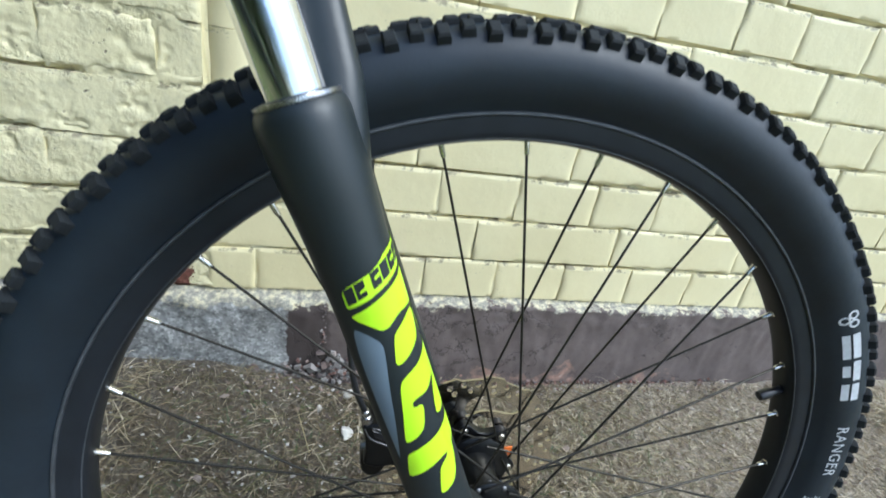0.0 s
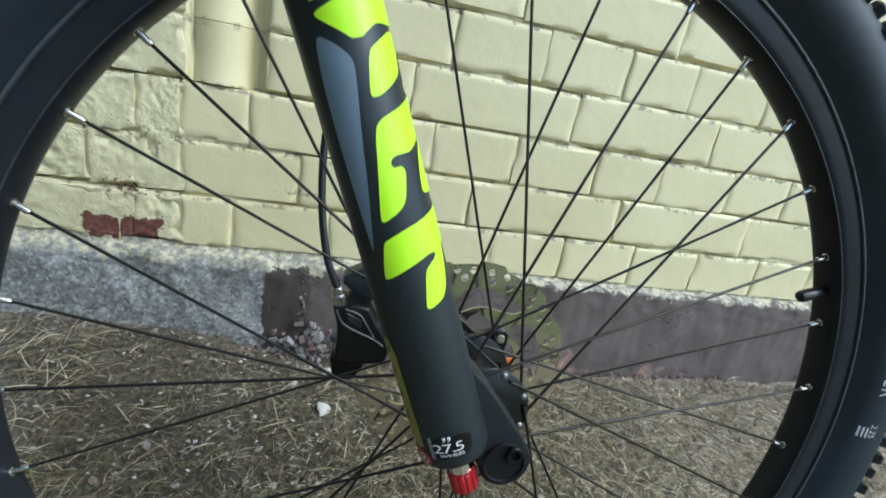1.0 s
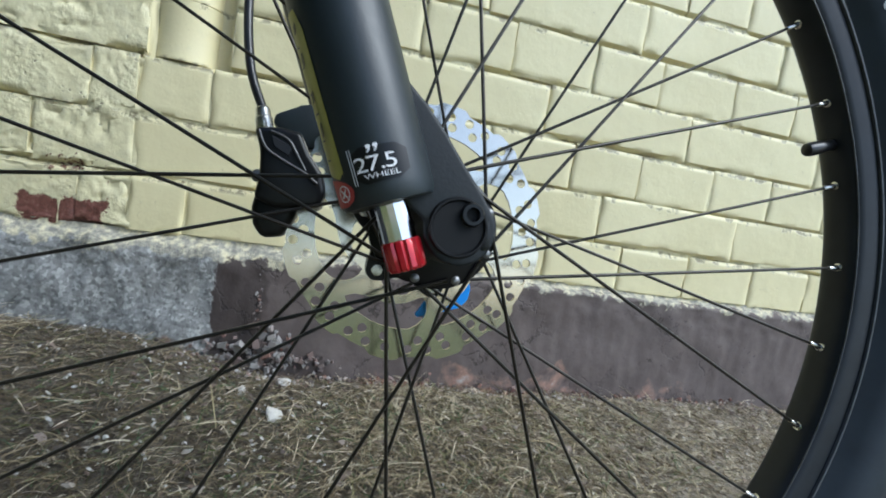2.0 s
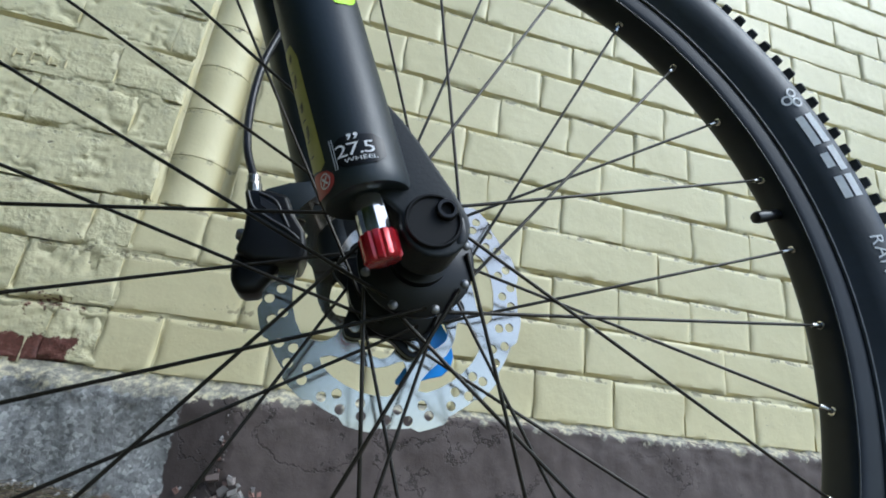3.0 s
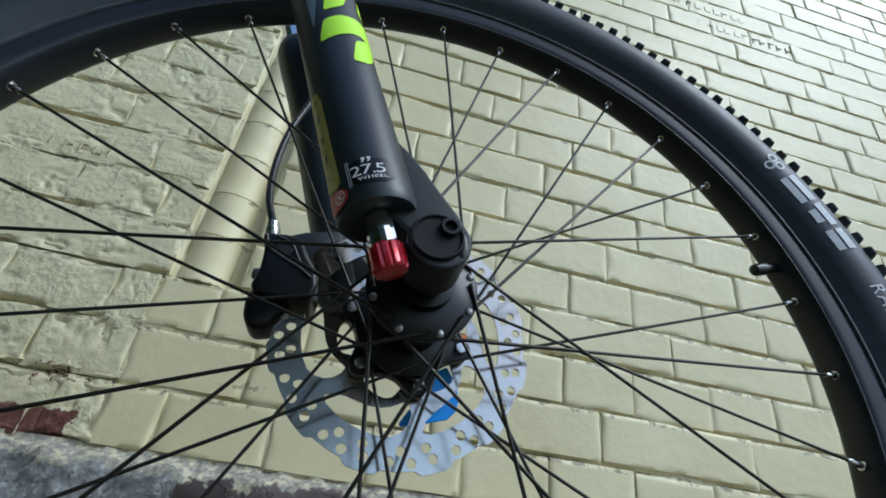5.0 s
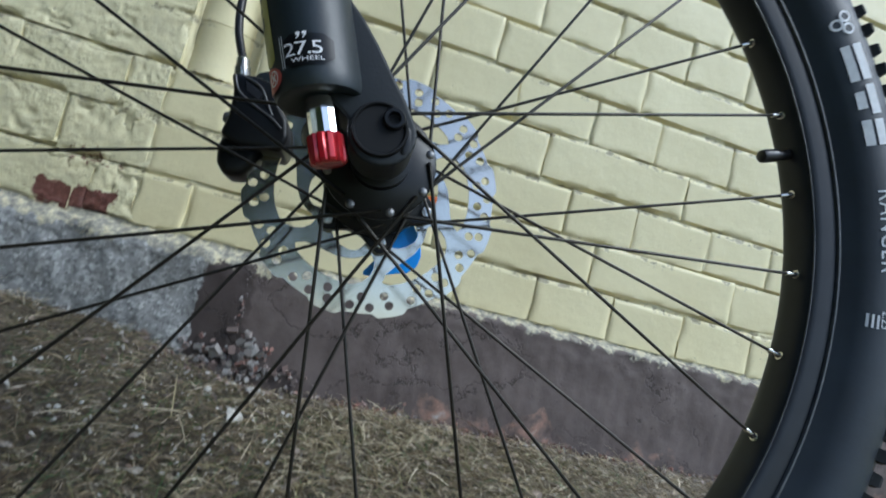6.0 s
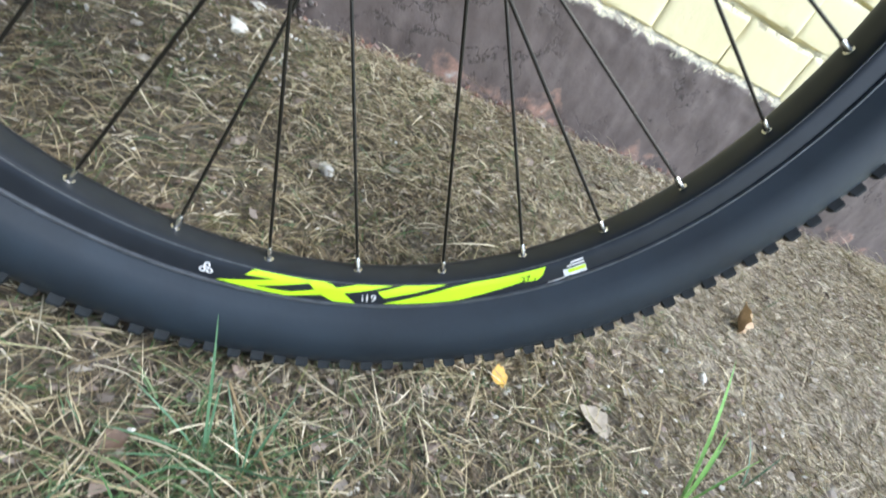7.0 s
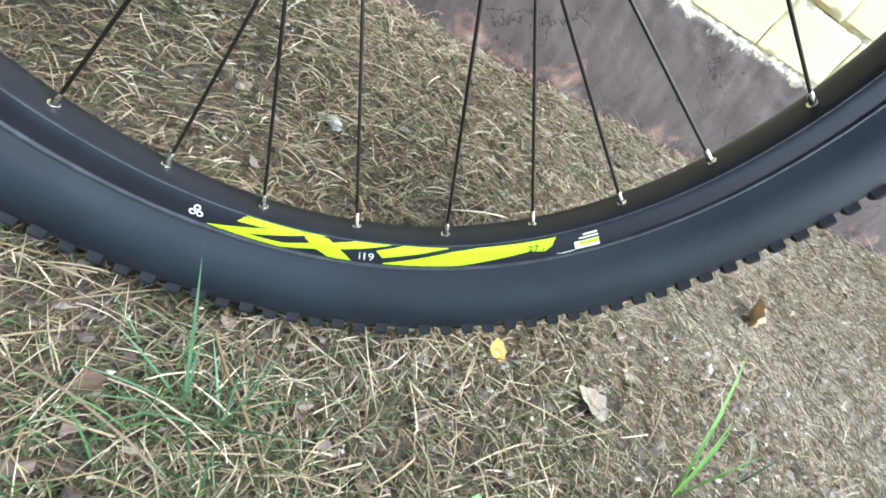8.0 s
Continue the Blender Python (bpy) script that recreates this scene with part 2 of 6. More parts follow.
M_PLINTH = plinth_material()
M_RUBBER = plain("black_rubber", (0.0118, 0.0182, 0.0262), 0.50, 0, 0.28, 22, 0.0002)
M_RUBBER.node_tree.nodes["Principled BSDF"].inputs["Specular IOR Level"].default_value = 0.42
M_DUSTY = plain("dusty_rubber", (0.0150, 0.0180, 0.0205), 0.75, 0, 0.35, 90, 0.0004)
M_DUSTY.node_tree.nodes["Principled BSDF"].inputs["Specular IOR Level"].default_value = 0.28
M_RIM = plain("satin_black_alloy", (0.0150, 0.0178, 0.0230), 0.38, 0.0, 0.15, 60)
M_RIM.node_tree.nodes["Principled BSDF"].inputs["Specular IOR Level"].default_value = 0.30
# paler than the rim: the highlight on its worn edges is in this grey
M_LIP = plain("worn_edge_highlight", (0.060, 0.066, 0.074), 0.45, 0.0, 0.3, 120)
M_DULL = plain("dull_steel", (0.20, 0.20, 0.20), 0.42, 0.8, 0.15, 200)
M_FORK = plain("matt_black_paint", (0.0122, 0.0178, 0.0205), 0.42, 0, 0.08, 50, 0.0001)
# the fork's black again, darkened for the shade low on the legs
M_FORK_SHADE = plain("shaded_matt_black_paint", (0.0095, 0.0120, 0.0135), 0.5, 0, 0.1, 70, 0.0002)
M_FORK_SHADE.node_tree.nodes["Principled BSDF"].inputs["Specular IOR Level"].default_value = 0.36
M_CAP = plain("dull_black_plastic", (0.0045, 0.0048, 0.0055), 0.62, 0, 0.1, 90)
M_CAP.node_tree.nodes["Principled BSDF"].inputs["Specular IOR Level"].default_value = 0.25
M_BLACK = plain("black_anodised_metal", (0.0040, 0.0042, 0.0048), 0.33, 0.0, 0.15, 80)
M_BLACK.node_tree.nodes["Principled BSDF"].inputs["Specular IOR Level"].default_value = 0.34
M_SPOKE = plain("black_spoke_steel", (0.03, 0.027, 0.022), 0.33, 0.6, 0.15, 90)
M_CHROME = plain("chrome", (0.82, 0.82, 0.83), 0.09, 1.0, 0.03, 60)
M_NIPPLE = plain("nickel_plated_brass", (0.66, 0.64, 0.60), 0.25, 1.0, 0.08, 300)
M_STEEL = plain("brushed_steel", (0.47, 0.46, 0.44), 0.27, 1.0, 0.1, 300)
M_DISC = plain("ground_disc_steel", (0.65, 0.59, 0.50), 0.14, 1.0, 0.02, 90)
_nt = M_DISC.node_tree
_tan = _nt.nodes.new("ShaderNodeTangent")
_tan.direction_type, _tan.axis = "RADIAL", "Z"
_nt.links.new(_tan.outputs[0], _nt.nodes["Principled BSDF"].inputs["Tangent"])
_nt.nodes["Principled BSDF"].inputs["Anisotropic"].default_value = 0.3
M_LIME = plain("lime_green_vinyl", (0.52, 0.90, 0.012), 0.38, 0, 0.04, 40)
M_SLATE = plain("slate_blue_vinyl", (0.16, 0.21, 0.26), 0.4, 0, 0.06, 40)
M_WHITE = plain("white_print", (0.74, 0.74, 0.74), 0.5, 0, 0.06, 200)
M_GREYPRINT = plain("grey_print", (0.62, 0.64, 0.66), 0.55, 0, 0.12, 200)
M_YELLOW = plain("olive_yellow_sticker", (0.36, 0.34, 0.07), 0.45, 0, 0.1, 200)
M_SMUDGE = plain("worn_dark_print", (0.085, 0.082, 0.03), 0.5, 0, 0.3, 300)
M_REDMETAL = plain("red_anodised_metal", (0.42, 0.012, 0.02), 0.22, 0.35, 0.1, 120, 0, 0.5)
M_REDSTICK = plain("red_sticker", (0.42, 0.05, 0.04), 0.45)
M_BLUE = plain("blue_plastic", (0.02, 0.27, 0.82), 0.4, 0, 0.06, 60)
M_ORANGE = plain("orange_plastic", (0.72, 0.16, 0.02), 0.4, 0, 0.1, 60)
M_EDGE = plain("machined_edge", (0.12, 0.12, 0.125), 0.45, 0.8)
M_HOSE = plain("black_hose", (0.015, 0.015, 0.018), 0.35)

# ---- mesh helpers ----


def mesh_of(name, verts, faces):
    me = bpy.data.meshes.new(name)
    me.from_pydata([tuple(map(float, v)) for v in verts], [], [tuple(map(int, f)) for f in faces])
    me.update()
    return me


def smooth(me, angle=35):
    me.polygons.foreach_set("use_smooth", [True] * len(me.polygons))
    me.set_sharp_from_angle(angle=radians(angle))
    return me


def part(name, me, material, parent, label="", m=None):
    """Links a mesh (or bmesh) as one object under a thing or a part."""
    if isinstance(me, bmesh.types.BMesh):
        bm, me = me, bpy.data.meshes.new(name)
        bmesh.ops.recalc_face_normals(bm, faces=bm.faces[:])
        bm.to_mesh(me)
        bm.free()
        smooth(me)
    if material and not me.materials:
        me.materials.append(material)
    ob = new(name, me)
    ob.parent = parent
    if m is not None:
        ob.matrix_local = m
    if label:
        tagged(ob, label)
    return ob


def revolve(profile, n, closed=True, start=0.0, end=math.tau):
    """A ring about the y axis from (radius, y) pairs."""
    full = abs(end - start - math.tau) < 1e-6
    cols = n if full else n + 1
    verts, faces = [], []
    for i in range(cols):
        a = start + (end - start) * i / n
        for r, y in profile:
            verts.append((r * math.cos(a), y, r * math.sin(a)))
    k = len(profile)
    for i in range(n):
        j = (i + 1) % cols
        for q in range(k if closed else k - 1):
            w = (q + 1) % k
            faces.append((i * k + q, i * k + w, j * k + w, j * k + q))
    return verts, faces


def fix_normals(me):
    bm = bmesh.new()
    bm.from_mesh(me)
    bmesh.ops.recalc_face_normals(bm, faces=bm.faces[:])
    bm.to_mesh(me)
    bm.free()
    return me


def lathe(name, profile, n=32, angle=35):
    """A solid turned about the z axis from (radius, z) pairs, closed at both ends."""
    bm = bmesh.new()
    rings = []
    for r, z in profile:
        rings.append([bm.verts.new((r * math.cos(math.tau * i / n), r * math.sin(math.tau * i / n), z)) for i in range(n)])
    for a, b in zip(rings, rings[1:]):
        for i in range(n):
            bm.faces.new((a[i], a[(i + 1) % n], b[(i + 1) % n], b[i]))
    bm.faces.new(rings[0][::-1])
    bm.faces.new(rings[-1])
    bmesh.ops.recalc_face_normals(bm, faces=bm.faces[:])
    me = bpy.data.meshes.new(name)
    bm.to_mesh(me)
    bm.free()
    return smooth(me, angle)


def slab(name, outline, y0, y1, bevel=0.0015, segments=2):
    """A plate with an outline in x and z, between two places on the y axis, edges rounded."""
    bm = bmesh.new()
    a = [bm.verts.new((x, y0, z)) for x, z in outline]
    b = [bm.verts.new((x, y1, z)) for x, z in outline]
    bm.faces.new(a)
    bm.faces.new(b[::-1])
    n = len(outline)
    for i in range(n):
        bm.faces.new((a[i], b[i], b[(i + 1) % n], a[(i + 1) % n]))
    bmesh.ops.recalc_face_normals(bm, faces=bm.faces[:])
    if bevel:
        bmesh.ops.bevel(bm, geom=bm.edges[:], offset=bevel, segments=segments, affect="EDGES", profile=0.6, clamp_overlap=True)
    me = bpy.data.meshes.new(name)
    bm.to_mesh(me)
    bm.free()
    return smooth(me, 40)


def tube(name, points, radius, sides=10, rounds=6):
    """A round tube along a smooth line through the points."""
    pts = [Vector(p) for p in points]
    line = []
    for i in range(len(pts) - 1):
        p0, p1, p2, p3 = pts[max(i - 1, 0)], pts[i], pts[i + 1], pts[min(i + 2, len(pts) - 1)]
        for q in range(rounds):
            t = q / rounds
            line.append(0.5 * (2 * p1 + (p2 - p0) * t + (2 * p0 - 5 * p1 + 4 * p2 - p3) * t * t + (3 * p1 - p0 - 3 * p2 + p3) * t ** 3))
    line.append(pts[-1])
    verts, faces = [], []
    side = Vector((0.3, 0.9, 0.2))
    for i, p in enumerate(line):
        d = (line[min(i + 1, len(line) - 1)] - line[max(i - 1, 0)]).normalized()
        u = d.cross(side).normalized()
        v = d.cross(u)
        for s in range(sides):
            a = math.tau * s / sides
            verts.append(p + (u * math.cos(a) + v * math.sin(a)) * radius)
    for i in range(len(line) - 1):
        for s in range(sides):
            t = (s + 1) % sides
            faces.append((i * sides + s, i * sides + t, (i + 1) * sides + t, (i + 1) * sides + s))
    faces.append(tuple(range(sides))[::-1])
    faces.append(tuple(range((len(line) - 1) * sides, len(line) * sides)))
    return smooth(fix_normals(mesh_of(name, verts, faces)), 60)


def flat_shape(name, outlines, depth=0.0):
    """A mesh in x and y from closed outlines; an outline inside another is a hole."""
    cu = bpy.data.curves.new(name, "CURVE")
    cu.dimensions, cu.fill_mode, cu.extrude = "2D", "BOTH" if depth else "FRONT", depth / 2
    for pts in outlines:
        sp = cu.splines.new("POLY")
        sp.points.add(len(pts) - 1)
        for q, (x, y) in zip(sp.points, pts):
            q.co = (x, y, 0, 1)
        sp.use_cyclic_u = True
    ob = bpy.data.objects.new(name, cu)
    me = bpy.data.meshes.new_from_object(ob)
    bpy.data.objects.remove(ob)
    bpy.data.curves.remove(cu)
    return me


def letters(name, text, size, spacing=1.0):
    """A flat mesh of a word in Blender's own font, middle at the origin."""
    cu = bpy.data.curves.new(name, "FONT")
    cu.body, cu.size, cu.align_x, cu.align_y, cu.space_character = text, size, "CENTER", "CENTER", spacing
    cu.resolution_u = 3
    ob = bpy.data.objects.new(name, cu)
    me = bpy.data.meshes.new_from_object(ob)
    bpy.data.objects.remove(ob)
    bpy.data.curves.remove(cu)
    return me


def bent(me, step, place, cut_x=True, cut_y=False):
    """Cuts a flat mesh in narrow strips and lays every point by place(x, y)."""
    bm = bmesh.new()
    bm.from_mesh(me)
    for on, axis in ((cut_x, 0), (cut_y, 1)):
        if not on or not bm.verts:
            continue
        lo, hi = min(v.co[axis] for v in bm.verts), max(v.co[axis] for v in bm.verts)
        c = lo + step
        while c < hi:
            n = Vector((1, 0, 0)) if axis == 0 else Vector((0, 1, 0))
            bmesh.ops.bisect_plane(bm, geom=bm.verts[:] + bm.edges[:] + bm.faces[:], plane_co=n * c, plane_no=n)
            c += step
    for v in bm.verts:
        v.co = place(v.co.x, v.co.y)
    bm.to_mesh(me)
    bm.free()
    me.update()
    me.polygons.foreach_set("use_smooth", [True] * len(me.polygons))
    return me
# ---- the wall: cream-painted brick over a low plinth ----
WALL_Y = 0.441          # the bricks' face
ROW, ROW0 = 0.0762, 0.2645   # height of a course; underside of the first
HEAD, STRETCH, GAP = 0.1315, 0.2630, 0.0022
SEAM = -0.308           # left of this line the brickwork is old and rough
wall = tagged(new("wall_north"), "cream-yellow painted brick wall with worn patches", "wall", kind="structure")


def brick_mesh(name, w, h, d, seed):
    """A brick under many coats of paint: its lower edge overhangs a dark joint, its upper edge and ends run softly into the filled joints."""
    nx, nz = (40 if w > 0.2 else 20), 14
    o = seed * 5.3
    zs = [-h / 2 + h * j / nz for j in range(nz + 1)]
    zs = sorted(zs + [-h / 2 + 0.0016, -h / 2 + 0.0032, h / 2 - 0.0022, h / 2 - 0.0078])
    xs = sorted([-w / 2 + w * i / nx for i in range(nx + 1)] + [-w / 2 + 0.0024, w / 2 - 0.0024])
    verts, faces = [], []
    for x in xs:
        fill_low = min(1.0, max(0.05, 0.75 + 1.1 * noise.noise((x * 14, o, 1))))
        fill_up = min(1.0, max(0.1, 0.55 + 1.0 * noise.noise((x * 11, o, 4))))
        for z in zs:
            es = w / 2 - abs(x) + 0.0016 * noise.noise((z * 45, o, 8 if x > 0 else 9))
            el = z + h / 2 - 0.0010 + 0.0017 * noise.noise((x * 22, o, 11)) + 0.0010 * noise.noise((x * 90, o, 12))
            eu = h / 2 - z + 0.0022 * noise.noise((x * 20, o, 15))
            fill_end = min(1.0, max(0.05, 0.5 + 1.2 * noise.noise((z * 22, o, 18 if x > 0 else 19))))
            y = 0.0120 * fill_low * max(0.0, 1 - max(0.0, el) / 0.0044) ** 1.0
            y = max(y, 0.0046 * fill_up * max(0.0, 1 - max(0.0, eu) / 0.0046) ** 1.3)
            y = max(y, 0.0046 * fill_end * max(0.0, 1 - max(0.0, es) / 0.0042) ** 1.2)
            y += 0.0006 * noise.noise((x * 16, z * 22, o + 30)) + 0.00025 * noise.noise((x * 70, z * 80, o + 33))
            verts.append((x, y, z))
    k, m = len(zs), len(xs)
    for i in range(m - 1):
        for j in range(k - 1):
            faces.append((i * k + j, (i + 1) * k + j, (i + 1) * k + j + 1, i * k + j + 1))
    rim_v = [i * k for i in range(m - 1)] + [(m - 1) * k + j for j in range(k - 1)] + [i * k + k - 1 for i in range(m - 1, 0, -1)] + [j for j in range(k - 1, 0, -1)]
    b = len(verts)
    verts += [(verts[q][0], d, verts[q][2]) for q in rim_v]
    n = len(rim_v)
    for i in range(n):
        faces.append((rim_v[i], rim_v[(i + 1) % n], b + (i + 1) % n, b + i))
    return smooth(fix_normals(mesh_of(name, verts, faces)), 50)


def far_brick_mesh(name, w, h, d):
    """A brick of the upper wall: a block with a sloped upper edge and rounded ends."""
    x0, x1, z0, z1 = -w / 2, w / 2, -h / 2, h / 2
    verts = [(x0, d, z0), (x1, d, z0), (x1, d, z1), (x0, d, z1), (x0, 0.004, z0), (x1, 0.004, z0), (x1, 0.006, z1), (x0, 0.006, z1),
             (x0 + 0.003, 0, z0 + 0.001), (x1 - 0.003, 0, z0 + 0.001), (x1 - 0.003, 0, z1 - 0.008), (x0 + 0.003, 0, z1 - 0.008)]
    faces = [(q + i, q + (i + 1) % 4, q + 4 + (i + 1) % 4, q + 4 + i) for q in (0, 4) for i in range(4)] + [(8, 9, 10, 11)]
    return smooth(fix_normals(mesh_of(name, verts, faces)), 42)


def old_brick_mesh(name, w, h, d, seed):
    """A weathered brick: eaten edges, pits and smears under the paint."""
    nx, nz = int(w / 0.0036), 20
    verts, faces = [], []
    o = seed * 3.7
    for i in range(nx + 1):
        for j in range(nz + 1):
            x, z = -w / 2 + w * i / nx, -h / 2 + h * j / nz
            wx = 0.0032 * noise.noise((x * 60, z * 60, o)) + 0.0017 * noise.noise((x * 150, z * 150, o)) + 0.0022 * noise.noise((x * 18, z * 18, o + 2))
            wz = 0.0034 * noise.noise((x * 60, z * 60, o + 5)) + 0.0018 * noise.noise((x * 150, z * 150, o + 5)) + 0.0028 * noise.noise((x * 14, z * 18, o + 7))
            es = w / 2 - abs(x) + wx
            el, eu = z + h / 2 + wz, h / 2 - z + wz
            end = min(1.0, max(0.0, 0.15 + 1.7 * noise.noise((z * 26, o, 40 if x > 0 else 45))))
            low = min(1.0, max(0.0, 0.45 + 2.0 * noise.noise((x * 12, o, 50))))
            up = min(1.0, max(0.0, 0.35 + 1.6 * noise.noise((x * 14, o, 54))))
            y = 0.0075 * end * max(0.0, 1 - max(0.0, es) / 0.0040) ** 1.2
            y = max(y, 0.0260 * low * max(0.0, 1 - max(0.0, el) / 0.0060), 0.0070 * up * max(0.0, 1 - max(0.0, eu) / 0.0070) ** 1.2)
            y += 0.0006 * noise.noise((x * 25, z * 25, o + 9)) + 0.00025 * noise.noise((x * 95, z * 95, o + 3))
            worn_part = max(0.0, noise.noise((x * 16, z * 22, o + 21)) + 0.25)
            y += worn_part * (0.0150 * max(0.0, noise.noise((x * 105, z * 120, o + 13)) - 0.20) + 0.0160 * max(0.0, noise.noise((x * 46, z * 58, o + 31)) - 0.22))
            edge = i in (0, nx) or j in (0, nz)
            verts.append((x + wx * (not edge), y, z + wz * 0.6 * (not edge)))
    k = nz + 1
    for i in range(nx):
        for j in range(nz):
            faces.append((i * k + j, (i + 1) * k + j, (i + 1) * k + j + 1, i * k + j + 1))
    rim_v = [i * k for i in range(nx)] + [nx * k + j for j in range(nz)] + [i * k + nz for i in range(nx, 0, -1)] + [j for j in range(nz, 0, -1)]
    b = len(verts)
    verts += [(verts[q][0], d, verts[q][2]) for q in rim_v]
    n = len(rim_v)
    for i in range(n):
        faces.append((rim_v[i], rim_v[(i + 1) % n], b + (i + 1) % n, b + i))
    return smooth(fix_normals(mesh_of(name, verts, faces)), 60)


BRICKS = {}
for kind, w in (("bat", 0.068), ("head", HEAD), ("stretch", STRETCH)):
    for q in range(6):
        me = brick_mesh("brick", w - GAP, ROW - 0.0012, 0.05, q + 40 * (kind == "head"))
        me.materials.append(M_WALL)
        BRICKS[kind, q, False] = me
        BRICKS[kind, q, None] = far_brick_mesh("brick", w - GAP, ROW - 0.0012, 0.05)
        me = old_brick_mesh("brick", w - 0.0006, ROW - 0.0022, 0.05, q + 1 + 7 * (kind == "head"))
        me.materials.append(M_WORN)
        BRICKS[kind, q, True] = me


def courses():
    """Every brick of the wall: course, kind, left end, right end."""
    for r in range(62):
        header = r % 2 == 0
        pitch = HEAD if header else STRETCH
        first = (0.291 if header else (0.366 if r % 4 == 1 else 0.236)) + 0.0045 * min(r, 12)
        n = int((first + 2.6) / pitch)
        x = first - n * pitch
        rng = random.Random(900 + r)
        cut = x + rng.uniform(-0.006, 0.006)
        while x < 5.5:
            x += pitch
            nxt = x + rng.uniform(-0.008, 0.008)
            yield r, header, cut, nxt
            cut = nxt


ROLL_X0, ROLL_X1, ROLL_ROW = -0.3005, -0.203, 3    # a rounded roll stands in a slot above the third course
near_bricks, far_bricks = [], []
for r, header, x0, x1 in courses():
    old = 0.5 * (x0 + x1) < SEAM
    pieces = [(x0, x1)]
    if r < ROLL_ROW:
        pieces = [(x0, SEAM), (SEAM, x1)] if x0 < SEAM - 0.03 and x1 > SEAM + 0.03 else pieces
    else:
        if x1 > ROLL_X0 and x0 < ROLL_X1:
            pieces = [(a, b) for a, b in ((x0, min(x1, ROLL_X0)), (max(x0, ROLL_X1), x1)) if b - a > 0.025]
    for a, b in pieces:
        rec = (r, header, a, b, 0.5 * (a + b) < SEAM)
        (near_bricks if r < 14 and -0.75 < a and b < 1.45 else far_bricks).append(rec)

# mortar bed behind the bricks, with the slot left open
bm = bmesh.new()
TOP = ROW0 + 62 * ROW
slot_z = ROW0 + ROLL_ROW * ROW
for x0, x1, z0, z1 in ((-2.7, ROLL_X0, 0.0, TOP), (ROLL_X1, 5.6, 0.0, TOP), (ROLL_X0, ROLL_X1, 0.0, slot_z)):
    res = bmesh.ops.create_cube(bm, size=1.0)
    for v in res["verts"]:
        v.co = ((x0 + x1) / 2 + v.co.x * (x1 - x0), WALL_Y + 0.0120 + 0.125 + v.co.y * 0.25, (z0 + z1) / 2 + v.co.z * (z1 - z0))
res = bmesh.ops.create_cube(bm, size=1.0)
for v in res["verts"]:
    v.co = ((ROLL_X0 + ROLL_X1) / 2 + v.co.x * 0.2, WALL_Y + 0.16 + v.co.y * 0.2, (slot_z + TOP) / 2 + v.co.z * (TOP - slot_z))
part("mortar", bm, M_MORTAR, wall, "cream-painted mortar")


def fillet(x0, y0, x1, y1, sag, seed):
    """Mortar smeared upright into the corner between the roll and the bricks beside it."""
    n, k = 190, 9
    z0, z1 = slot_z - 0.012, slot_z + 1.5
    verts, faces = [], []
    for i in range(n + 1):
        z = z0 + (z1 - z0) * i / n
        for j in range(k):
            t = j / (k - 1)
            y = y0 + (y1 - y0) * t + sag * math.sin(math.pi * t) + 0.0022 * noise.noise((t * 2.0, z * 30, seed)) + 0.0008 * noise.noise((t * 6, z * 90, seed))
            verts.append((x0 + (x1 - x0) * t + 0.0014 * noise.noise((z * 26, t, seed + 4)), WALL_Y + y, z))
    for i in range(n):
        for j in range(k - 1):
            faces.append((i * k + j, i * k + j + 1, (i + 1) * k + j + 1, (i + 1) * k + j))
    part("mortar_fillet", smooth(fix_normals(mesh_of("mortar_fillet", verts, faces)), 80), M_WALL, wall, "cream-painted mortar smear")


fillet(ROLL_X0 - 0.004, 0.0030, -0.2935, 0.0080, 0.0012, 2.0)
fillet(-0.2245, 0.0270, ROLL_X1 + 0.003, 0.0240, 0.0040, 6.0)

# the roll: one rounded piece a course, standing on the course below
for r in range(ROLL_ROW, 40):
    z0 = ROW0 + r * ROW
    prof = [(0.0424, 0.0001), (0.0433, 0.0008), (0.0434, 0.0024), (0.0429, 0.0042), (0.0429, ROW * 0.5), (0.0430, ROW - 0.0012), (0.0424, ROW - 0.0001)]
    me = lathe("brick", prof, 36, 20)
    me.materials.append(M_WALL)
    part("rounded_brick", me, None, wall, "rounded cream-painted brick" if r == ROLL_ROW else "", Matrix.Translation((-0.2645, WALL_Y + 0.0405, z0)))

# ---- plinth ----
plinth = tagged(new("plinth"), "low rendered plinth, brown paint beside bare grey concrete", "plinth", kind="structure")


def rough_panel(name, x0, x1, z0, z1, y, amp, step, seed, ragged=0.0):
    """An uneven rendered face with a soft top edge that runs back under the bricks."""
    nx, nz = int((x1 - x0) / step) + 1, int((z1 - z0) / step) + 1
    verts, faces = [], []
    for i in range(nx + 1):
        for j in range(nz + 4):
            x = x0 + (x1 - x0) * i / nx
            top = z1 + ragged * noise.noise((x * 30, seed, 0)) + ragged * 0.6 * noise.noise((x * 90, seed, 4))
            if j <= nz:
                z = z0 + (top - z0) * j / nz
                k_amp = 1.9 if seed == 1.0 and x < -0.19 else 1.0
                d = amp * k_amp * (noise.noise((x * 18, z * 18, seed)) + 0.6 * noise.noise((x * 60, z * 60, seed))) + 0.5 * amp * noise.noise((x * 5, z * 7, seed + 3))
                d += 0.004 * max(0, (j - nz + 1)) if j == nz else 0
                verts.append((x, y + d, z))
            else:
                verts.append((x, y + 0.012 * (j - nz) , top + 0.002 * (j - nz)))
    k = nz + 4
    for i in range(nx):
        for j in range(k - 1):
            faces.append((i * k + j, (i + 1) * k + j, (i + 1) * k + j + 1, i * k + j + 1))
    return smooth(mesh_of(name, verts, faces), 80)



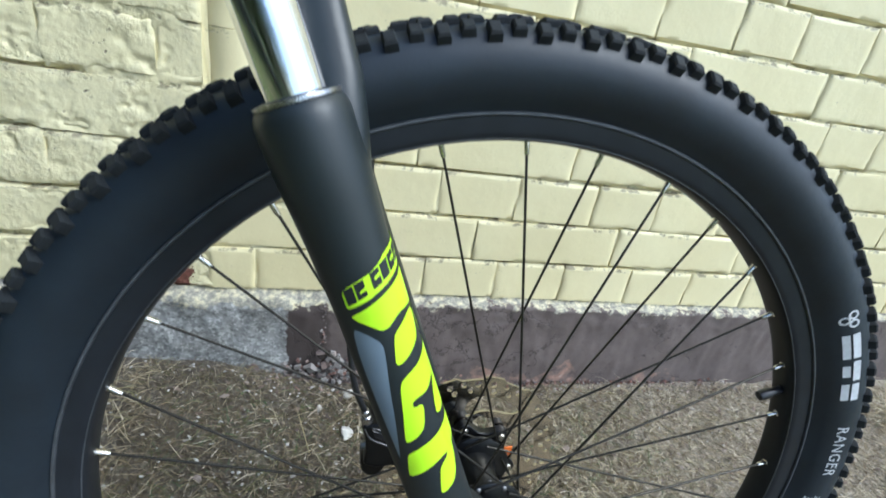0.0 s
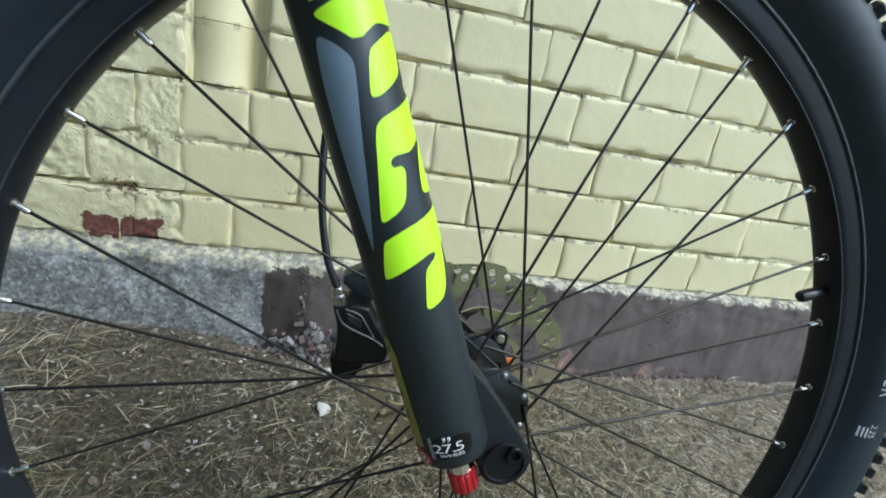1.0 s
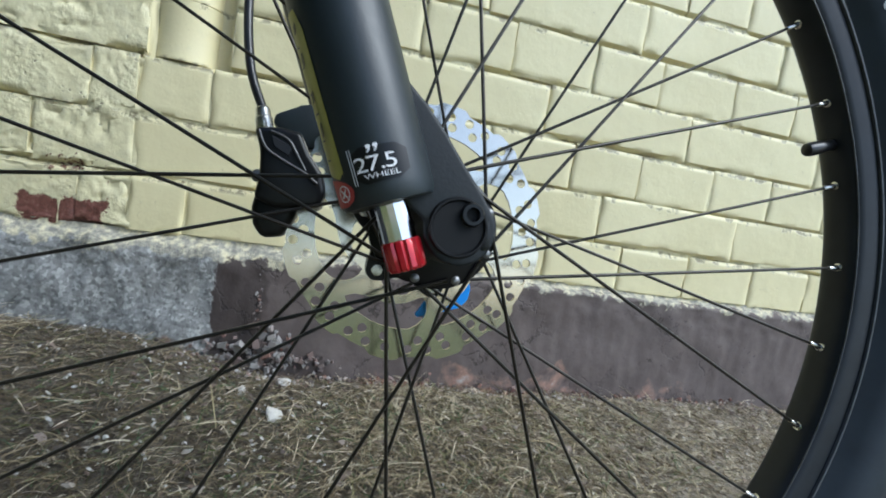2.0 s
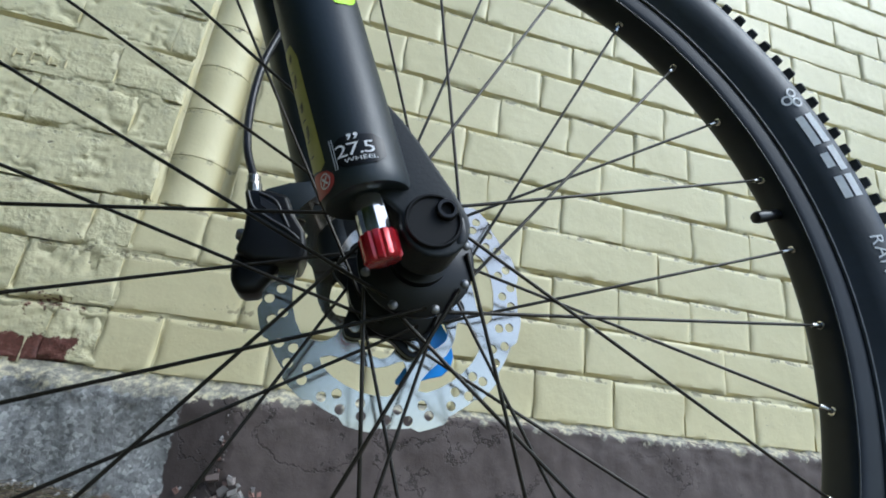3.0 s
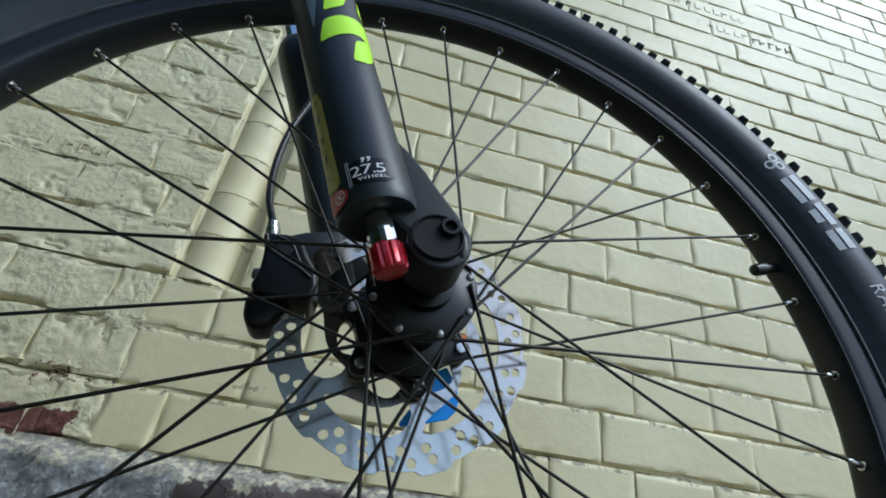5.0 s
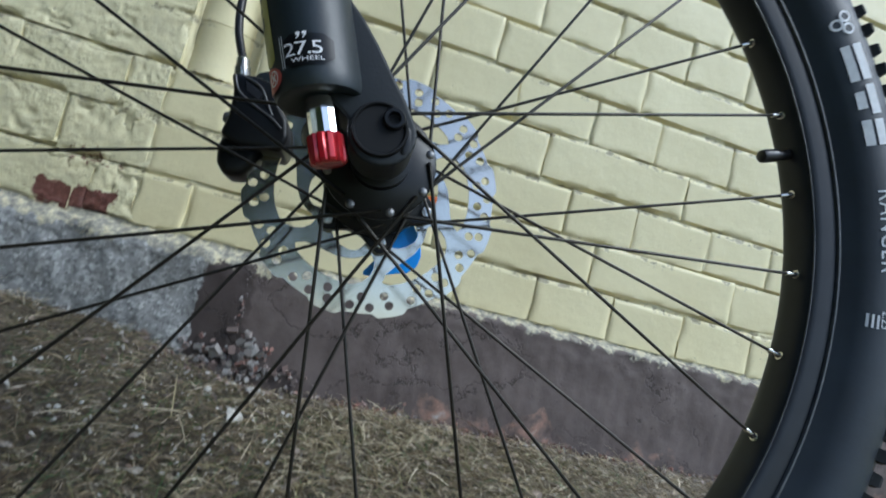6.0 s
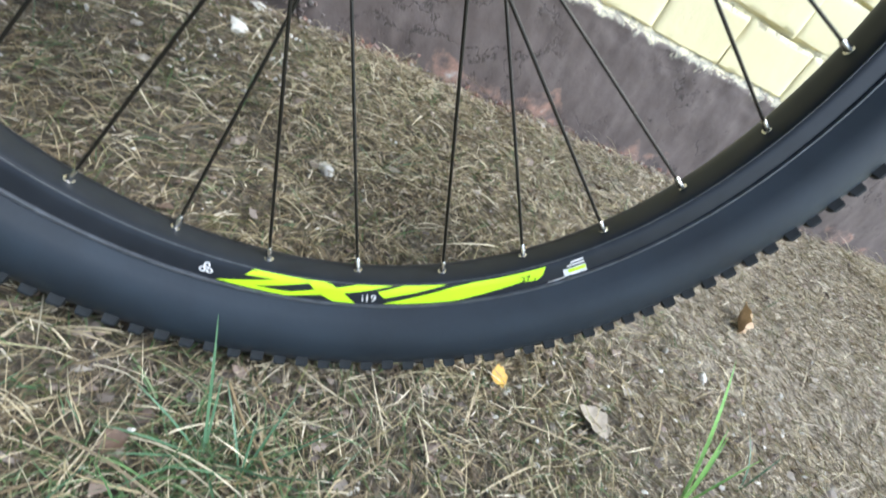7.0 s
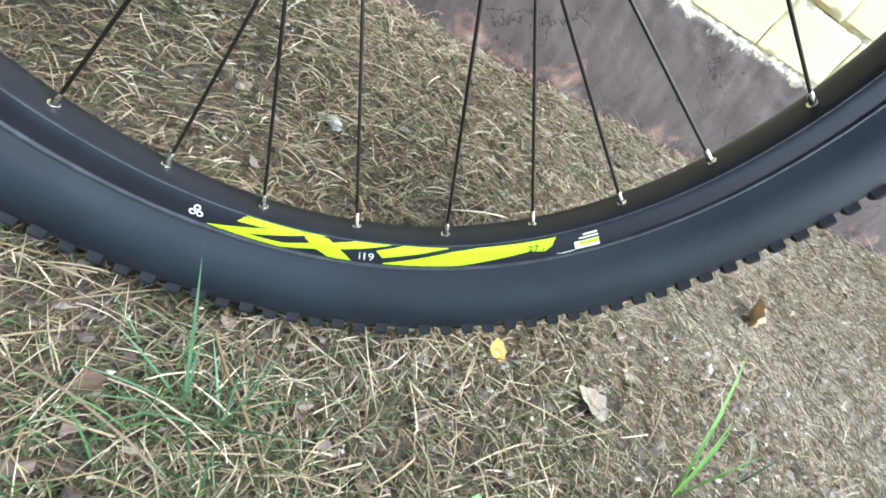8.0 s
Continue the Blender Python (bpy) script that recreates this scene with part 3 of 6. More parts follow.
def plinth_face(x0, x1, step):
    """The plinth's uneven render; its head runs back to the bricks in a lumpy slope of smeared mortar."""
    face = WALL_Y - 0.016
    levels = [-0.05 + (ROW0 - 0.045 + 0.05) * j / 22 for j in range(22)] + [ROW0 - 0.045 + 0.0505 * j / 16 for j in range(17)]
    nx = int((x1 - x0) / step)
    verts, faces = [], []
    for i in range(nx + 1):
        x = x0 + (x1 - x0) * i / nx
        left = 0.5 - 0.5 * math.tanh((x + 0.06) / 0.05)
        tall = (0.011 + 0.020 * left) * (1 + 0.8 * noise.noise((x * 22, 3, 0)) + 0.4 * noise.noise((x * 75, 8, 0)))
        for z in levels:
            k_amp = 1.9 if x < -0.19 else 1.0
            d = 0.0035 * k_amp * (noise.noise((x * 18, z * 18, 1)) + 0.6 * noise.noise((x * 60, z * 60, 1))) + 0.00175 * noise.noise((x * 5, z * 7, 4))
            up = min(1.0, max(0.0, (z - ROW0 + tall) / max(tall, 0.004)))
            d = d * (1 - up) + up * (0.0185 * up ** 1.5 + 0.0050 * noise.noise((x * 48, z * 60, 6)) + 0.0030 * noise.noise((x * 120, z * 130, 9)) - 0.0055 * min(1.0, up * 7) * (1 - up))
            verts.append((x, face + d, z))
    k = len(levels)
    for i in range(nx):
        for j in range(k - 1):
            faces.append((i * k + j, (i + 1) * k + j, (i + 1) * k + j + 1, i * k + j + 1))
    return smooth(mesh_of("render", verts, faces), 80)


part("render", plinth_face(-0.9, 1.7, 0.0055), M_PLINTH, plinth, "brown painted render flaking to bare grey concrete")
part("render", plinth_face(-2.7, -0.9, 0.02), M_PLINTH, plinth)
part("render", plinth_face(1.7, 5.6, 0.02), M_PLINTH, plinth)
# mortar round the bricks


def joint_mortar(x0, x1, z0, z1, dx, dz, base, amp, slot, seed, sunk=0.0):
    """Painted mortar nearly flush with the bricks, broken by dark slots where the bed joints have washed out."""
    nx, nz = int((x1 - x0) / dx), int((z1 - z0) / dz)
    verts, faces = [], []
    for i in range(nx + 1):
        x = x0 + (x1 - x0) * i / nx
        for j in range(nz + 1):
            z = z0 + (z1 - z0) * j / nz
            r = round((z - ROW0) / ROW)
            off = z - ROW0 - r * ROW - 0.0010 - 0.0024 * noise.noise((x * 14, r * 3.1, seed + 2))
            wide = 0.0048 + 0.0024 * noise.noise((x * 9, r * 5.7, seed + 8))
            gone = min(1.0, max(0.0, 0.55 + 1.9 * noise.noise((x * 6.5, r * 7.3, seed + 11))))
            y = base + amp * (noise.noise((x * 28, z * 34, seed + 12)) + 0.6 * noise.noise((x * 80, z * 90, seed + 15)) + 0.4 * noise.noise((x * 190, z * 200, seed + 19)))
            y += slot * gone * max(0.0, 1 - abs(off) / max(0.0015, wide)) ** 0.6 + sunk * min(1.0, max(0.0, (abs(off) - 0.009) / 0.010))
            verts.append((x, WALL_Y + y, z))
    k = nz + 1
    for i in range(nx):
        for j in range(nz):
            faces.append((i * k + j, (i + 1) * k + j, (i + 1) * k + j + 1, i * k + j + 1))
    return smooth(mesh_of("mortar_face", verts, faces), 70)


part("old_mortar", joint_mortar(-0.80, SEAM + 0.006, ROW0 - 0.02, ROW0 + 17 * ROW, 0.0036, 0.0026, 0.0010, 0.0030, 0.030, 12.0, 0.0035), M_MORTAR, wall, "smeared cream-painted mortar")
part("old_mortar", rough_panel("old_mortar", -2.7, -0.80, ROW0 - 0.03, ROW0 + 30 * ROW, WALL_Y + 0.0060, 0.0100, 0.02, 12.0), M_MORTAR, wall)
part("old_mortar", rough_panel("old_mortar", -0.80, SEAM + 0.006, ROW0 + 17 * ROW, ROW0 + 30 * ROW, WALL_Y + 0.0060, 0.0100, 0.012, 12.0), M_MORTAR, wall)
part("mortar_face", joint_mortar(SEAM, ROLL_X1, ROW0 - 0.01, slot_z, 0.006, 0.0026, 0.0036, 0.0012, 0.020, 31.0), M_MORTAR, wall, "cream-painted mortar")
part("mortar_face", joint_mortar(ROLL_X1, 1.60, ROW0 - 0.01, ROW0 + 15 * ROW, 0.0065, 0.0026, 0.0036, 0.0012, 0.020, 31.0), M_MORTAR, wall, "cream-painted mortar")
part("mortar_face", rough_panel("mortar_face", 1.60, 2.6, ROW0 - 0.01, ROW0 + 30 * ROW, WALL_Y + 0.0036, 0.0024, 0.012, 23.0), M_MORTAR, wall)
part("mortar_face", rough_panel("mortar_face", ROLL_X1, 1.60, ROW0 + 15 * ROW, ROW0 + 30 * ROW, WALL_Y + 0.0036, 0.0024, 0.012, 23.0), M_MORTAR, wall)


def scratch(x, z, w, h, y=0.0008, lean=0.0):
    """One stroke-like bar of scratched writing that cannot be read."""
    pts = [(x, z), (x + w, z + lean), (x + w, z + h + lean), (x, z + h)]
    part("scratched_bar", slab("scratched_bar", pts, WALL_Y - y, WALL_Y + 0.004, 0.0, 1), M_SCRATCH, wall, "grey scratched mark")


for q in range(5):
    scratch(-0.542 + 0.021 * q, 0.661, 0.0022, 0.0125, 0.0022)
    if q in (1, 2, 3):
        scratch(-0.538 + 0.021 * q, 0.661 + 0.0052 * (q % 3), 0.0085, 0.0020, 0.0022)
rng = random.Random(77)
for row, (xa, xb, zz) in enumerate(((0.60, 0.86, 1.588), (0.70, 0.99, 1.512))):
    x = xa
    while x < xb:
        h = rng.uniform(0.018, 0.026)
        scratch(x, zz, 0.0014, h, 0.0008)
        scratch(x + 0.004, zz + rng.choice((0, h / 2, h - 0.004)), 0.012, 0.0014, 0.0008)
        x += rng.uniform(0.022, 0.034)

# ---- ground ----


def ground_z(x, y):
    t = min(max(y / 0.4, 0.0), 1.0)
    z = 0.085 * (1 - (1 - t) ** 1.8)
    z += 0.031 * t * t * (1 - math.tanh((x + 0.22) / 0.1)) + 0.006 * t * (1 + math.tanh((x - 1.0) / 0.4))
    if y < 0:
        z -= 0.05 * (1 - math.exp(y / 0.5))
    near = math.exp(-((x - 0.2) ** 2 + (y * 1.2) ** 2) / 6)
    z += near * (0.007 * noise.noise((x * 7, y * 7, 0)) + 0.0035 * noise.noise((x * 28, y * 28, 2)))
    return z


def spread(lo, hi, step, far, grow=1.35):
    vals = list(np.arange(lo, hi, step))
    a, s, left, right = hi, step, [], []
    while a < far:
        right.append(a)
        s *= grow
        a += s
    a, s = lo - step, step
    while a > -far:
        left.append(a)
        s *= grow
        a -= s
    return left[::-1] + vals + right


gx, gy = spread(-1.0, 1.7, 0.0125, 400), spread(-0.75, 0.46, 0.0125, 400)
gv = [(x, y, ground_z(x, y)) for x in gx for y in gy]
ny = len(gy)
gf = [(i * ny + j, (i + 1) * ny + j, (i + 1) * ny + j + 1, i * ny + j + 1) for i in range(len(gx) - 1) for j in range(ny - 1)]
gm = smooth(mesh_of("ground", gv, gf), 80)
m, nt, b = base_material("dry_soil_and_thatch", 0.95)
p = coords(nt)
fine, mid, big = noise_at(nt, p, 140, 6, 0.7), noise_at(nt, p, 16, 5), noise_at(nt, p, 1.3, 3)
soil = ramp(nt, fine, ((0.36, (0.035, 0.028, 0.021)), (0.5, (0.11, 0.092, 0.07)), (0.62, (0.26, 0.23, 0.18))))
soil = mix(nt, 0.35, soil, ramp(nt, mid, ((0.35, (0.07, 0.055, 0.038)), (0.65, (0.17, 0.145, 0.105)))))
pale = ramp(nt, fine, ((0.3, (0.17, 0.142, 0.11)), (0.5, (0.37, 0.318, 0.25)), (0.68, (0.56, 0.50, 0.405))))
sx = nt.nodes.new("ShaderNodeSeparateXYZ")
nt.links.new(p, sx.inputs[0])
wd = nt.nodes.new("ShaderNodeMath")
wd.operation = "MULTIPLY_ADD"
nt.links.new(mid, wd.inputs[0])
wd.inputs[1].default_value = 0.25
nt.links.new(sx.outputs["X"], wd.inputs[2])
bare = nt.nodes.new("ShaderNodeMapRange")
bare.inputs["From Min"].default_value, bare.inputs["From Max"].default_value = 0.26, 0.72
nt.links.new(wd.outputs[0], bare.inputs["Value"])
soil = mix(nt, bare.outputs[0], soil, pale)
turf = ramp(nt, fine, ((0.3, (0.06, 0.075, 0.028)), (0.5, (0.12, 0.13, 0.055)), (0.7, (0.22, 0.20, 0.10))))
turf = mix(nt, ramp(nt, big, ((0.42, (0, 0, 0)), (0.6, (0.7, 0.7, 0.7)))), turf, ramp(nt, fine, ((0.3, (0.05, 0.09, 0.022)), (0.7, (0.11, 0.17, 0.045)))))
dist = nt.nodes.new("ShaderNodeVectorMath")
dist.operation = "DISTANCE"
nt.links.new(p, dist.inputs[0])
dist.inputs[1].default_value = (0.3, 0.4, 0.0)
edge = nt.nodes.new("ShaderNodeMapRange")
edge.inputs["From Min"].default_value, edge.inputs["From Max"].default_value = 0.95, 1.9
uneven = calc(nt, "MULTIPLY_ADD", noise_at(nt, p, 2.6, 4.0, 0.6), 2.2, -1.1)
nt.links.new(calc(nt, "ADD", dist.outputs["Value"], uneven), edge.inputs["Value"])
nt.links.new(mix(nt, edge.outputs[0], soil, turf), b.inputs["Base Color"])
bump(nt, b, fine, 1.0, 0.006)
gm.materials.append(m)
ground = tagged(new("ground", gm), "dry bare soil with cut straw-coloured grass", "ground", kind="structure")
# ---- the bicycle's front end ----
# Built about the hub: x ahead, y along the axle to the wall side, z up in the wheel's plane.
LEAN = Matrix(((0.999738, 0.019415, 0.012161), (-0.020545, 0.994670, 0.101037), (-0.010134, -0.101260, 0.994809))).to_4x4()
HUB = Vector((0.00364, 0.00434, 0.34995))
bike = tagged(new("bicycle"), "black mountain bike with lime decals standing on dry grass", "bicycle")
bike.matrix_world = Matrix.Translation(HUB) @ LEAN @ Matrix.Translation((0, 0, -0.3505))
AT_HUB = Matrix.Translation((0, 0, 0.3505))
VALVE = radians(20.4)


def turned(a):
    return Matrix.Rotation(-a, 4, "Y")


def bike_part(name, me, material, label="", m=None):
    return part(name, me, material, bike, label, AT_HUB @ (m if m is not None else Matrix.Identity(4)))


# tyre: casing, edge knobs one by one, the rest of the tread
CASING = [(0.2925, -0.0125), (0.2965, -0.0150), (0.3020, -0.0205), (0.3080, -0.0249), (0.3150, -0.0276), (0.3220, -0.0283), (0.3290, -0.0270),
          (0.3350, -0.0240), (0.3395, -0.0190), (0.3425, -0.0110), (0.3435, 0.0)]
CASING = CASING + [(r, -y) for r, y in CASING[-2::-1]]
tv, tf = revolve(CASING + [(0.289, 0.010), (0.289, -0.010)], 160)
tyre = bike_part("tyre", smooth(fix_normals(mesh_of("tyre", tv, tf)), 60), M_RUBBER, "knobbly black rubber tyre")


def knob_mesh(name, w, l, h, taper, rows):
    """Tread blocks on the tyre. rows: (radius, y, lean, angle) each."""
    verts, faces = [], []
    for r, y, lean, a in rows:
        k = len(verts)
        for hh, s in ((-0.003, 1.0), (h * 0.75, 1 - taper * 0.6), (h, 1 - taper * 1.7)):
            for sx, sy in ((-1, -1), (1, -1), (1, 1), (-1, 1)):
                t, q = sx * l / 2 * s, sy * w / 2 * s
                rr, yy = r + hh * math.cos(lean) - q * math.sin(lean), y + hh * math.sin(lean) + q * math.cos(lean)
                verts.append((rr * math.cos(a) - t * math.sin(a), yy, rr * math.sin(a) + t * math.cos(a)))
        for g in (0, 4):
            for i in range(4):
                j = (i + 1) % 4
                faces.append((k + g + i, k + g + j, k + g + 4 + j, k + g + 4 + i))
        faces.append((k + 8, k + 9, k + 10, k + 11))
    return fix_normals(mesh_of(name, verts, faces))


KN = 152
edge_block = knob_mesh("edge_knob", 0.0115, 0.0080, 0.0052, 0.18, [(0.3350, -0.0228, -0.74, 0.0)])
edge_block_b = knob_mesh("edge_knob", 0.0098, 0.0080, 0.0050, 0.18, [(0.3368, -0.0214, -0.64, 0.0)])
for me in (edge_block, edge_block_b):
    me.materials.append(M_DUSTY)
for i in range(KN):
    part("edge_knob", edge_block_b if i % 2 else edge_block, None, tyre, "", turned(math.tau * i / KN))
rows = [(0.3355 if i % 2 == 0 else 0.338, 0.0232 if i % 2 == 0 else 0.0212, 0.7, math.tau * i / KN) for i in range(KN)]
for i in range(KN):
    a = math.tau * (i + 0.5) / KN
    off = 0.0125 if i % 2 else 0.0105
    rows += [(0.3420, -off, -0.28, a), (0.3420, off, 0.28, a)]
    if i % 2 == 0:
        rows += [(0.3435, -0.0035, 0.0, a + 0.01), (0.3435, 0.0040, 0.0, a + 0.03)]
part("tread", knob_mesh("tread", 0.0072, 0.0088, 0.0036, 0.18, rows), M_DUSTY, tyre)


def casing_at(r):
    """How far the tyre's near flank stands out at a radius, and its slope."""
    for (r0, y0), (r1, y1) in zip(CASING, CASING[1:]):
        if r0 <= r <= r1 and r1 > r0:
            return y0 + (y1 - y0) * (r - r0) / (r1 - r0)
    return -0.028


def on_flank(r_mid, a_mid, lift=0.0005):
    """Lays x along the tyre clockwise from a_mid and y outwards from r_mid."""
    def place(x, y):
        r, a = r_mid + y, a_mid - x / r_mid
        return Vector((r * math.cos(a), casing_at(r) - lift, r * math.sin(a)))
    return place


def box2(x0, y0, x1, y1):
    return [(x0, y0), (x1, y0), (x1, y1), (x0, y1)]


# maker's mark in plain grey blocks, then the readable words
R_TXT = 0.3150
blocks = [box2(-0.0370, -0.0065, -0.0128, -0.0012), box2(-0.0370, 0.0006, -0.0128, 0.0065), box2(-0.0095, 0.0006, 0.0100, 0.0065), box2(-0.0055, -0.0065, 0.0060, -0.0012), box2(0.0135, -0.0065, 0.0305, -0.0012), box2(0.0135, 0.0006, 0.0305, 0.0065)]
for name, me, ang, mat in (("printed_block", flat_shape("printed_block", blocks), 25.2, M_GREYPRINT),
                           ("word", letters("word", "RANGER", 0.0128, 1.12), 9.6, M_GREYPRINT),
                           ("word", letters("word", "2.25", 0.0066), -0.6, M_GREYPRINT),
                           ("printed_block", flat_shape("printed_block", [box2(-0.004, -0.0042, 0.0045, -0.0030), box2(-0.004, -0.0068, 0.0045, -0.0056), box2(-0.004, -0.0092, 0.0045, -0.0080)]), -0.9, M_GREYPRINT)):
    me = bent(me, 0.004, on_flank(R_TXT, radians(ang)), True, True)
    part(name, me, mat, tyre, "grey print on the tyre wall")


def ring2(cx, cy, r, n=14):
    return [(cx + r * math.cos(math.tau * i / n), cy + r * math.sin(math.tau * i / n)) for i in range(n)]


badge = []
for cx, cy in ((-0.0042, 0.0030), (0.0040, 0.0026), (-0.0002, -0.0036)):
    badge += [ring2(cx, cy, 0.0040), ring2(cx, cy, 0.0024)]
part("badge", bent(flat_shape("badge", badge[0:2]), 0.004, on_flank(R_TXT, radians(34.6)), True, True), M_GREYPRINT, tyre)
part("badge", bent(flat_shape("badge", badge[2:4]), 0.004, on_flank(R_TXT, radians(34.6)), True, True), M_GREYPRINT, tyre)
part("badge", bent(flat_shape("badge", badge[4:6]), 0.004, on_flank(R_TXT, radians(34.6)), True, True), M_GREYPRINT, tyre)

# rim
HALF = [(0.2770, -0.0010), (0.2771, -0.0040), (0.2776, -0.0075), (0.2784, -0.0098), (0.2790, -0.0108), (0.2800, -0.0119), (0.2835, -0.0131), (0.2925, -0.0138), (0.2930, -0.0146), (0.2940, -0.0151), (0.2952, -0.0147), (0.2958, -0.0130), (0.2945, -0.0112), (0.288, -0.0100)]
rv, rf = revolve(HALF + [(r, -y) for r, y in HALF[::-1]], 160)
rim = bike_part("rim", smooth(fix_normals(mesh_of("rim", rv, rf)), 50), M_RIM, "satin black alloy rim with lime sticker")
# rings that draw the rim's edge glint and lip sheen in paler grey
for rr, yy, wd, lab in ((0.2793, -0.0113, 0.00045, "thin worn edge line, highlight in its grey"), (0.2940, -0.0144, 0.0013, "rolled lip, its sheen in the pale grey")):
    lv, lf = revolve([(rr + wd * math.cos(q * 1.0472), yy + wd * math.sin(q * 1.0472)) for q in range(6)], 160)
    part("rim_edge", smooth(fix_normals(mesh_of("rim_edge", lv, lf)), 60), M_LIP, rim, lab)


def on_rim(a_mid, r_mid=0.2860, lift=0.0004):
    """Lays x forward along the rim from a_mid and y outwards from r_mid."""
    def place(x, y):
        r, a = r_mid + y, a_mid + x / r_mid
        y_side = -0.0128
        for (r0, y0), (r1, y1) in zip(HALF[3:8], HALF[4:8]):
            if r0 <= r <= r1:
                y_side = y0 + (y1 - y0) * (r - r0) / (r1 - r0)
        if r > 0.2925:
            y_side = -0.0144
        return Vector((r * math.cos(a), y_side - lift, r * math.sin(a)))
    return place


# sticker: lime zigzag on black, x runs forward along the rim's foot
D0 = radians(-70.5)
ZIG = [(-0.1053, 0.0058), (-0.0729, -0.0034), (-0.0903, -0.0023), (-0.0854, -0.0068), (-0.0519, -0.0070), (-0.0409, -0.0070), (-0.0359, -0.0037), (-0.0210, -0.0070), (0.0005, -0.0068), (-0.0314, -0.0004), (-0.0240, 0.0062), (-0.0374, 0.0062), (-0.0449, 0.0022), (-0.0649, 0.0062), (-0.0804, 0.0060)]
ZIG_HOLE = [(-0.0839, 0.0038), (-0.0529, -0.0046), (-0.0489, -0.0008), (-0.0634, 0.0032)]
BAR = [(-0.0100, -0.0026), (0.0065, -0.0066), (0.0349, -0.0060), (-0.0060, 0.0020)]
SWEEP = [(-0.0065, 0.0060), (0.0040, 0.0036), (0.0354, -0.0035), (0.0529, -0.0054), (0.1003, -0.0054), (0.0968, -0.0001), (0.0928, 0.0024), (0.0824, 0.0009), (0.0414, 0.0061), (0.0354, 0.0063), (0.0070, 0.0062)]
for shapes in ([ZIG, ZIG_HOLE], [BAR], [SWEEP]):
    part("lime_stripe", bent(flat_shape("lime_stripe", shapes), 0.004, on_rim(D0), True, True), M_LIME, rim, "lime green stripe")
me = letters("number", "i19", 0.0072)
me.transform(Matrix.Rotation(radians(180), 4, "X") @ Matrix.Diagonal((1.1, 1, 1, 1)))
part("number", bent(me, 0.004, on_rim(D0 - 0.0155 / 0.286, 0.2883, 0.0006), True, True), M_WHITE, rim, "pale numerals")
me = letters("number", "27", 0.0056)
me.transform(Matrix.Rotation(radians(180), 4, "X") @ Matrix.Diagonal((1.25, 1, 1, 1)))
part("number", bent(me, 0.004, on_rim(D0 + 0.0860 / 0.286, 0.2852, 0.0008), True, True), M_RIM, rim, "black numerals")
part("printed_block", bent(flat_shape("printed_block", [box2(0.0915, 0.0002, 0.0925, 0.0016)]), 0.004, on_rim(D0, lift=0.0008)), M_RIM, rim)
part("sticker", bent(flat_shape("sticker", [[(0.1103, 0.0004), (0.1253, 0.0005), (0.1253, 0.0062), (0.1108, 0.0058)]]), 0.004, on_rim(D0)), M_GREYPRINT, rim, "small pale and lime label")
part("printed_block", bent(flat_shape("printed_block", [[(0.1135, 0.0010), (0.1250, 0.0010), (0.1250, 0.0036), (0.1138, 0.0036)]]), 0.004, on_rim(D0, lift=0.0007)), M_LIME, rim)
for pts in ([(0.1163, -0.0040), (0.1248, -0.0041), (0.1248, -0.0030), (0.1163, -0.0029)], [(0.1135, -0.0020), (0.1250, -0.0020), (0.1250, -0.0009), (0.1135, -0.0009)], [(0.0998, 0.0064), (0.1105, 0.0062), (0.1105, 0.0057), (0.0998, 0.0059)]):
    part("printed_block", bent(flat_shape("printed_block", [pts]), 0.004, on_rim(D0, lift=0.0006)), M_WHITE, rim)
for q in range(3):
    a = math.tau * q / 3 + 0.5
    part("badge", bent(flat_shape("badge", [ring2(0.0022 * math.cos(a), 0.0022 * math.sin(a), 0.0019, 14), ring2(0.0022 * math.cos(a), 0.0022 * math.sin(a), 0.0010, 10)]), 0.004, on_rim(D0 - 0.1113 / 0.286, 0.2864, 0.0005)), M_WHITE, rim, "white trefoil mark" if q == 0 else "")

# valve
vp = [(0.0030, 0.0), (0.0036, 0.001), (0.0036, 0.010), (0.0044, 0.0105), (0.0046, 0.019), (0.0040, 0.0215), (0.0020, 0.0225)]
part("valve", lathe("valve", vp, 16), M_HOSE, rim, "black valve cap", Matrix.Translation((0.2772 * math.cos(VALVE), 0, 0.2772 * math.sin(VALVE))) @ turned(VALVE) @ Matrix.Rotation(radians(-90), 4, "Y"))

# hub
hubm = [(0.0085, -0.048), (0.0105, -0.047), (0.0105, -0.038), (0.0150, -0.0370), (0.0150, -0.0305), (0.0278, -0.0285), (0.0290, -0.0276), (0.0290, -0.0256), (0.0278, -0.0245), (0.0190, -0.0215),
        (0.0165, -0.012), (0.0165, 0.008), (0.0190, 0.0150), (0.0290, 0.0170), (0.0308, 0.0180), (0.0308, 0.0200), (0.0290, 0.0210), (0.0230, 0.0225), (0.0230, 0.0300), (0.0120, 0.0310), (0.0105, 0.046), (0.0085, 0.048)]
hv, hf = revolve(hubm, 48, closed=False)
hub = bike_part("hub", smooth(fix_normals(mesh_of("hub", hv, hf)), 30), M_BLACK, "black anodised hub")

# spokes: three-cross, sixteen to each flange
RIM_R, FLANGE_R = 0.2790, 0.0262


def spoke_ends(k):
    near = k % 2 == 0
    a = VALVE + radians(11.25) * (k + 0.5)
    lead = 1 if k % 4 in (0, 1) else -1
    h = a + lead * radians(67.5)
    y = (-0.0295 if lead > 0 else -0.0240) if near else (0.0155 if lead > 0 else 0.0215)
    return (FLANGE_R * math.cos(h), y, FLANGE_R * math.sin(h)), (RIM_R * math.cos(a), -0.0012 if near else 0.0012, RIM_R * math.sin(a)), a


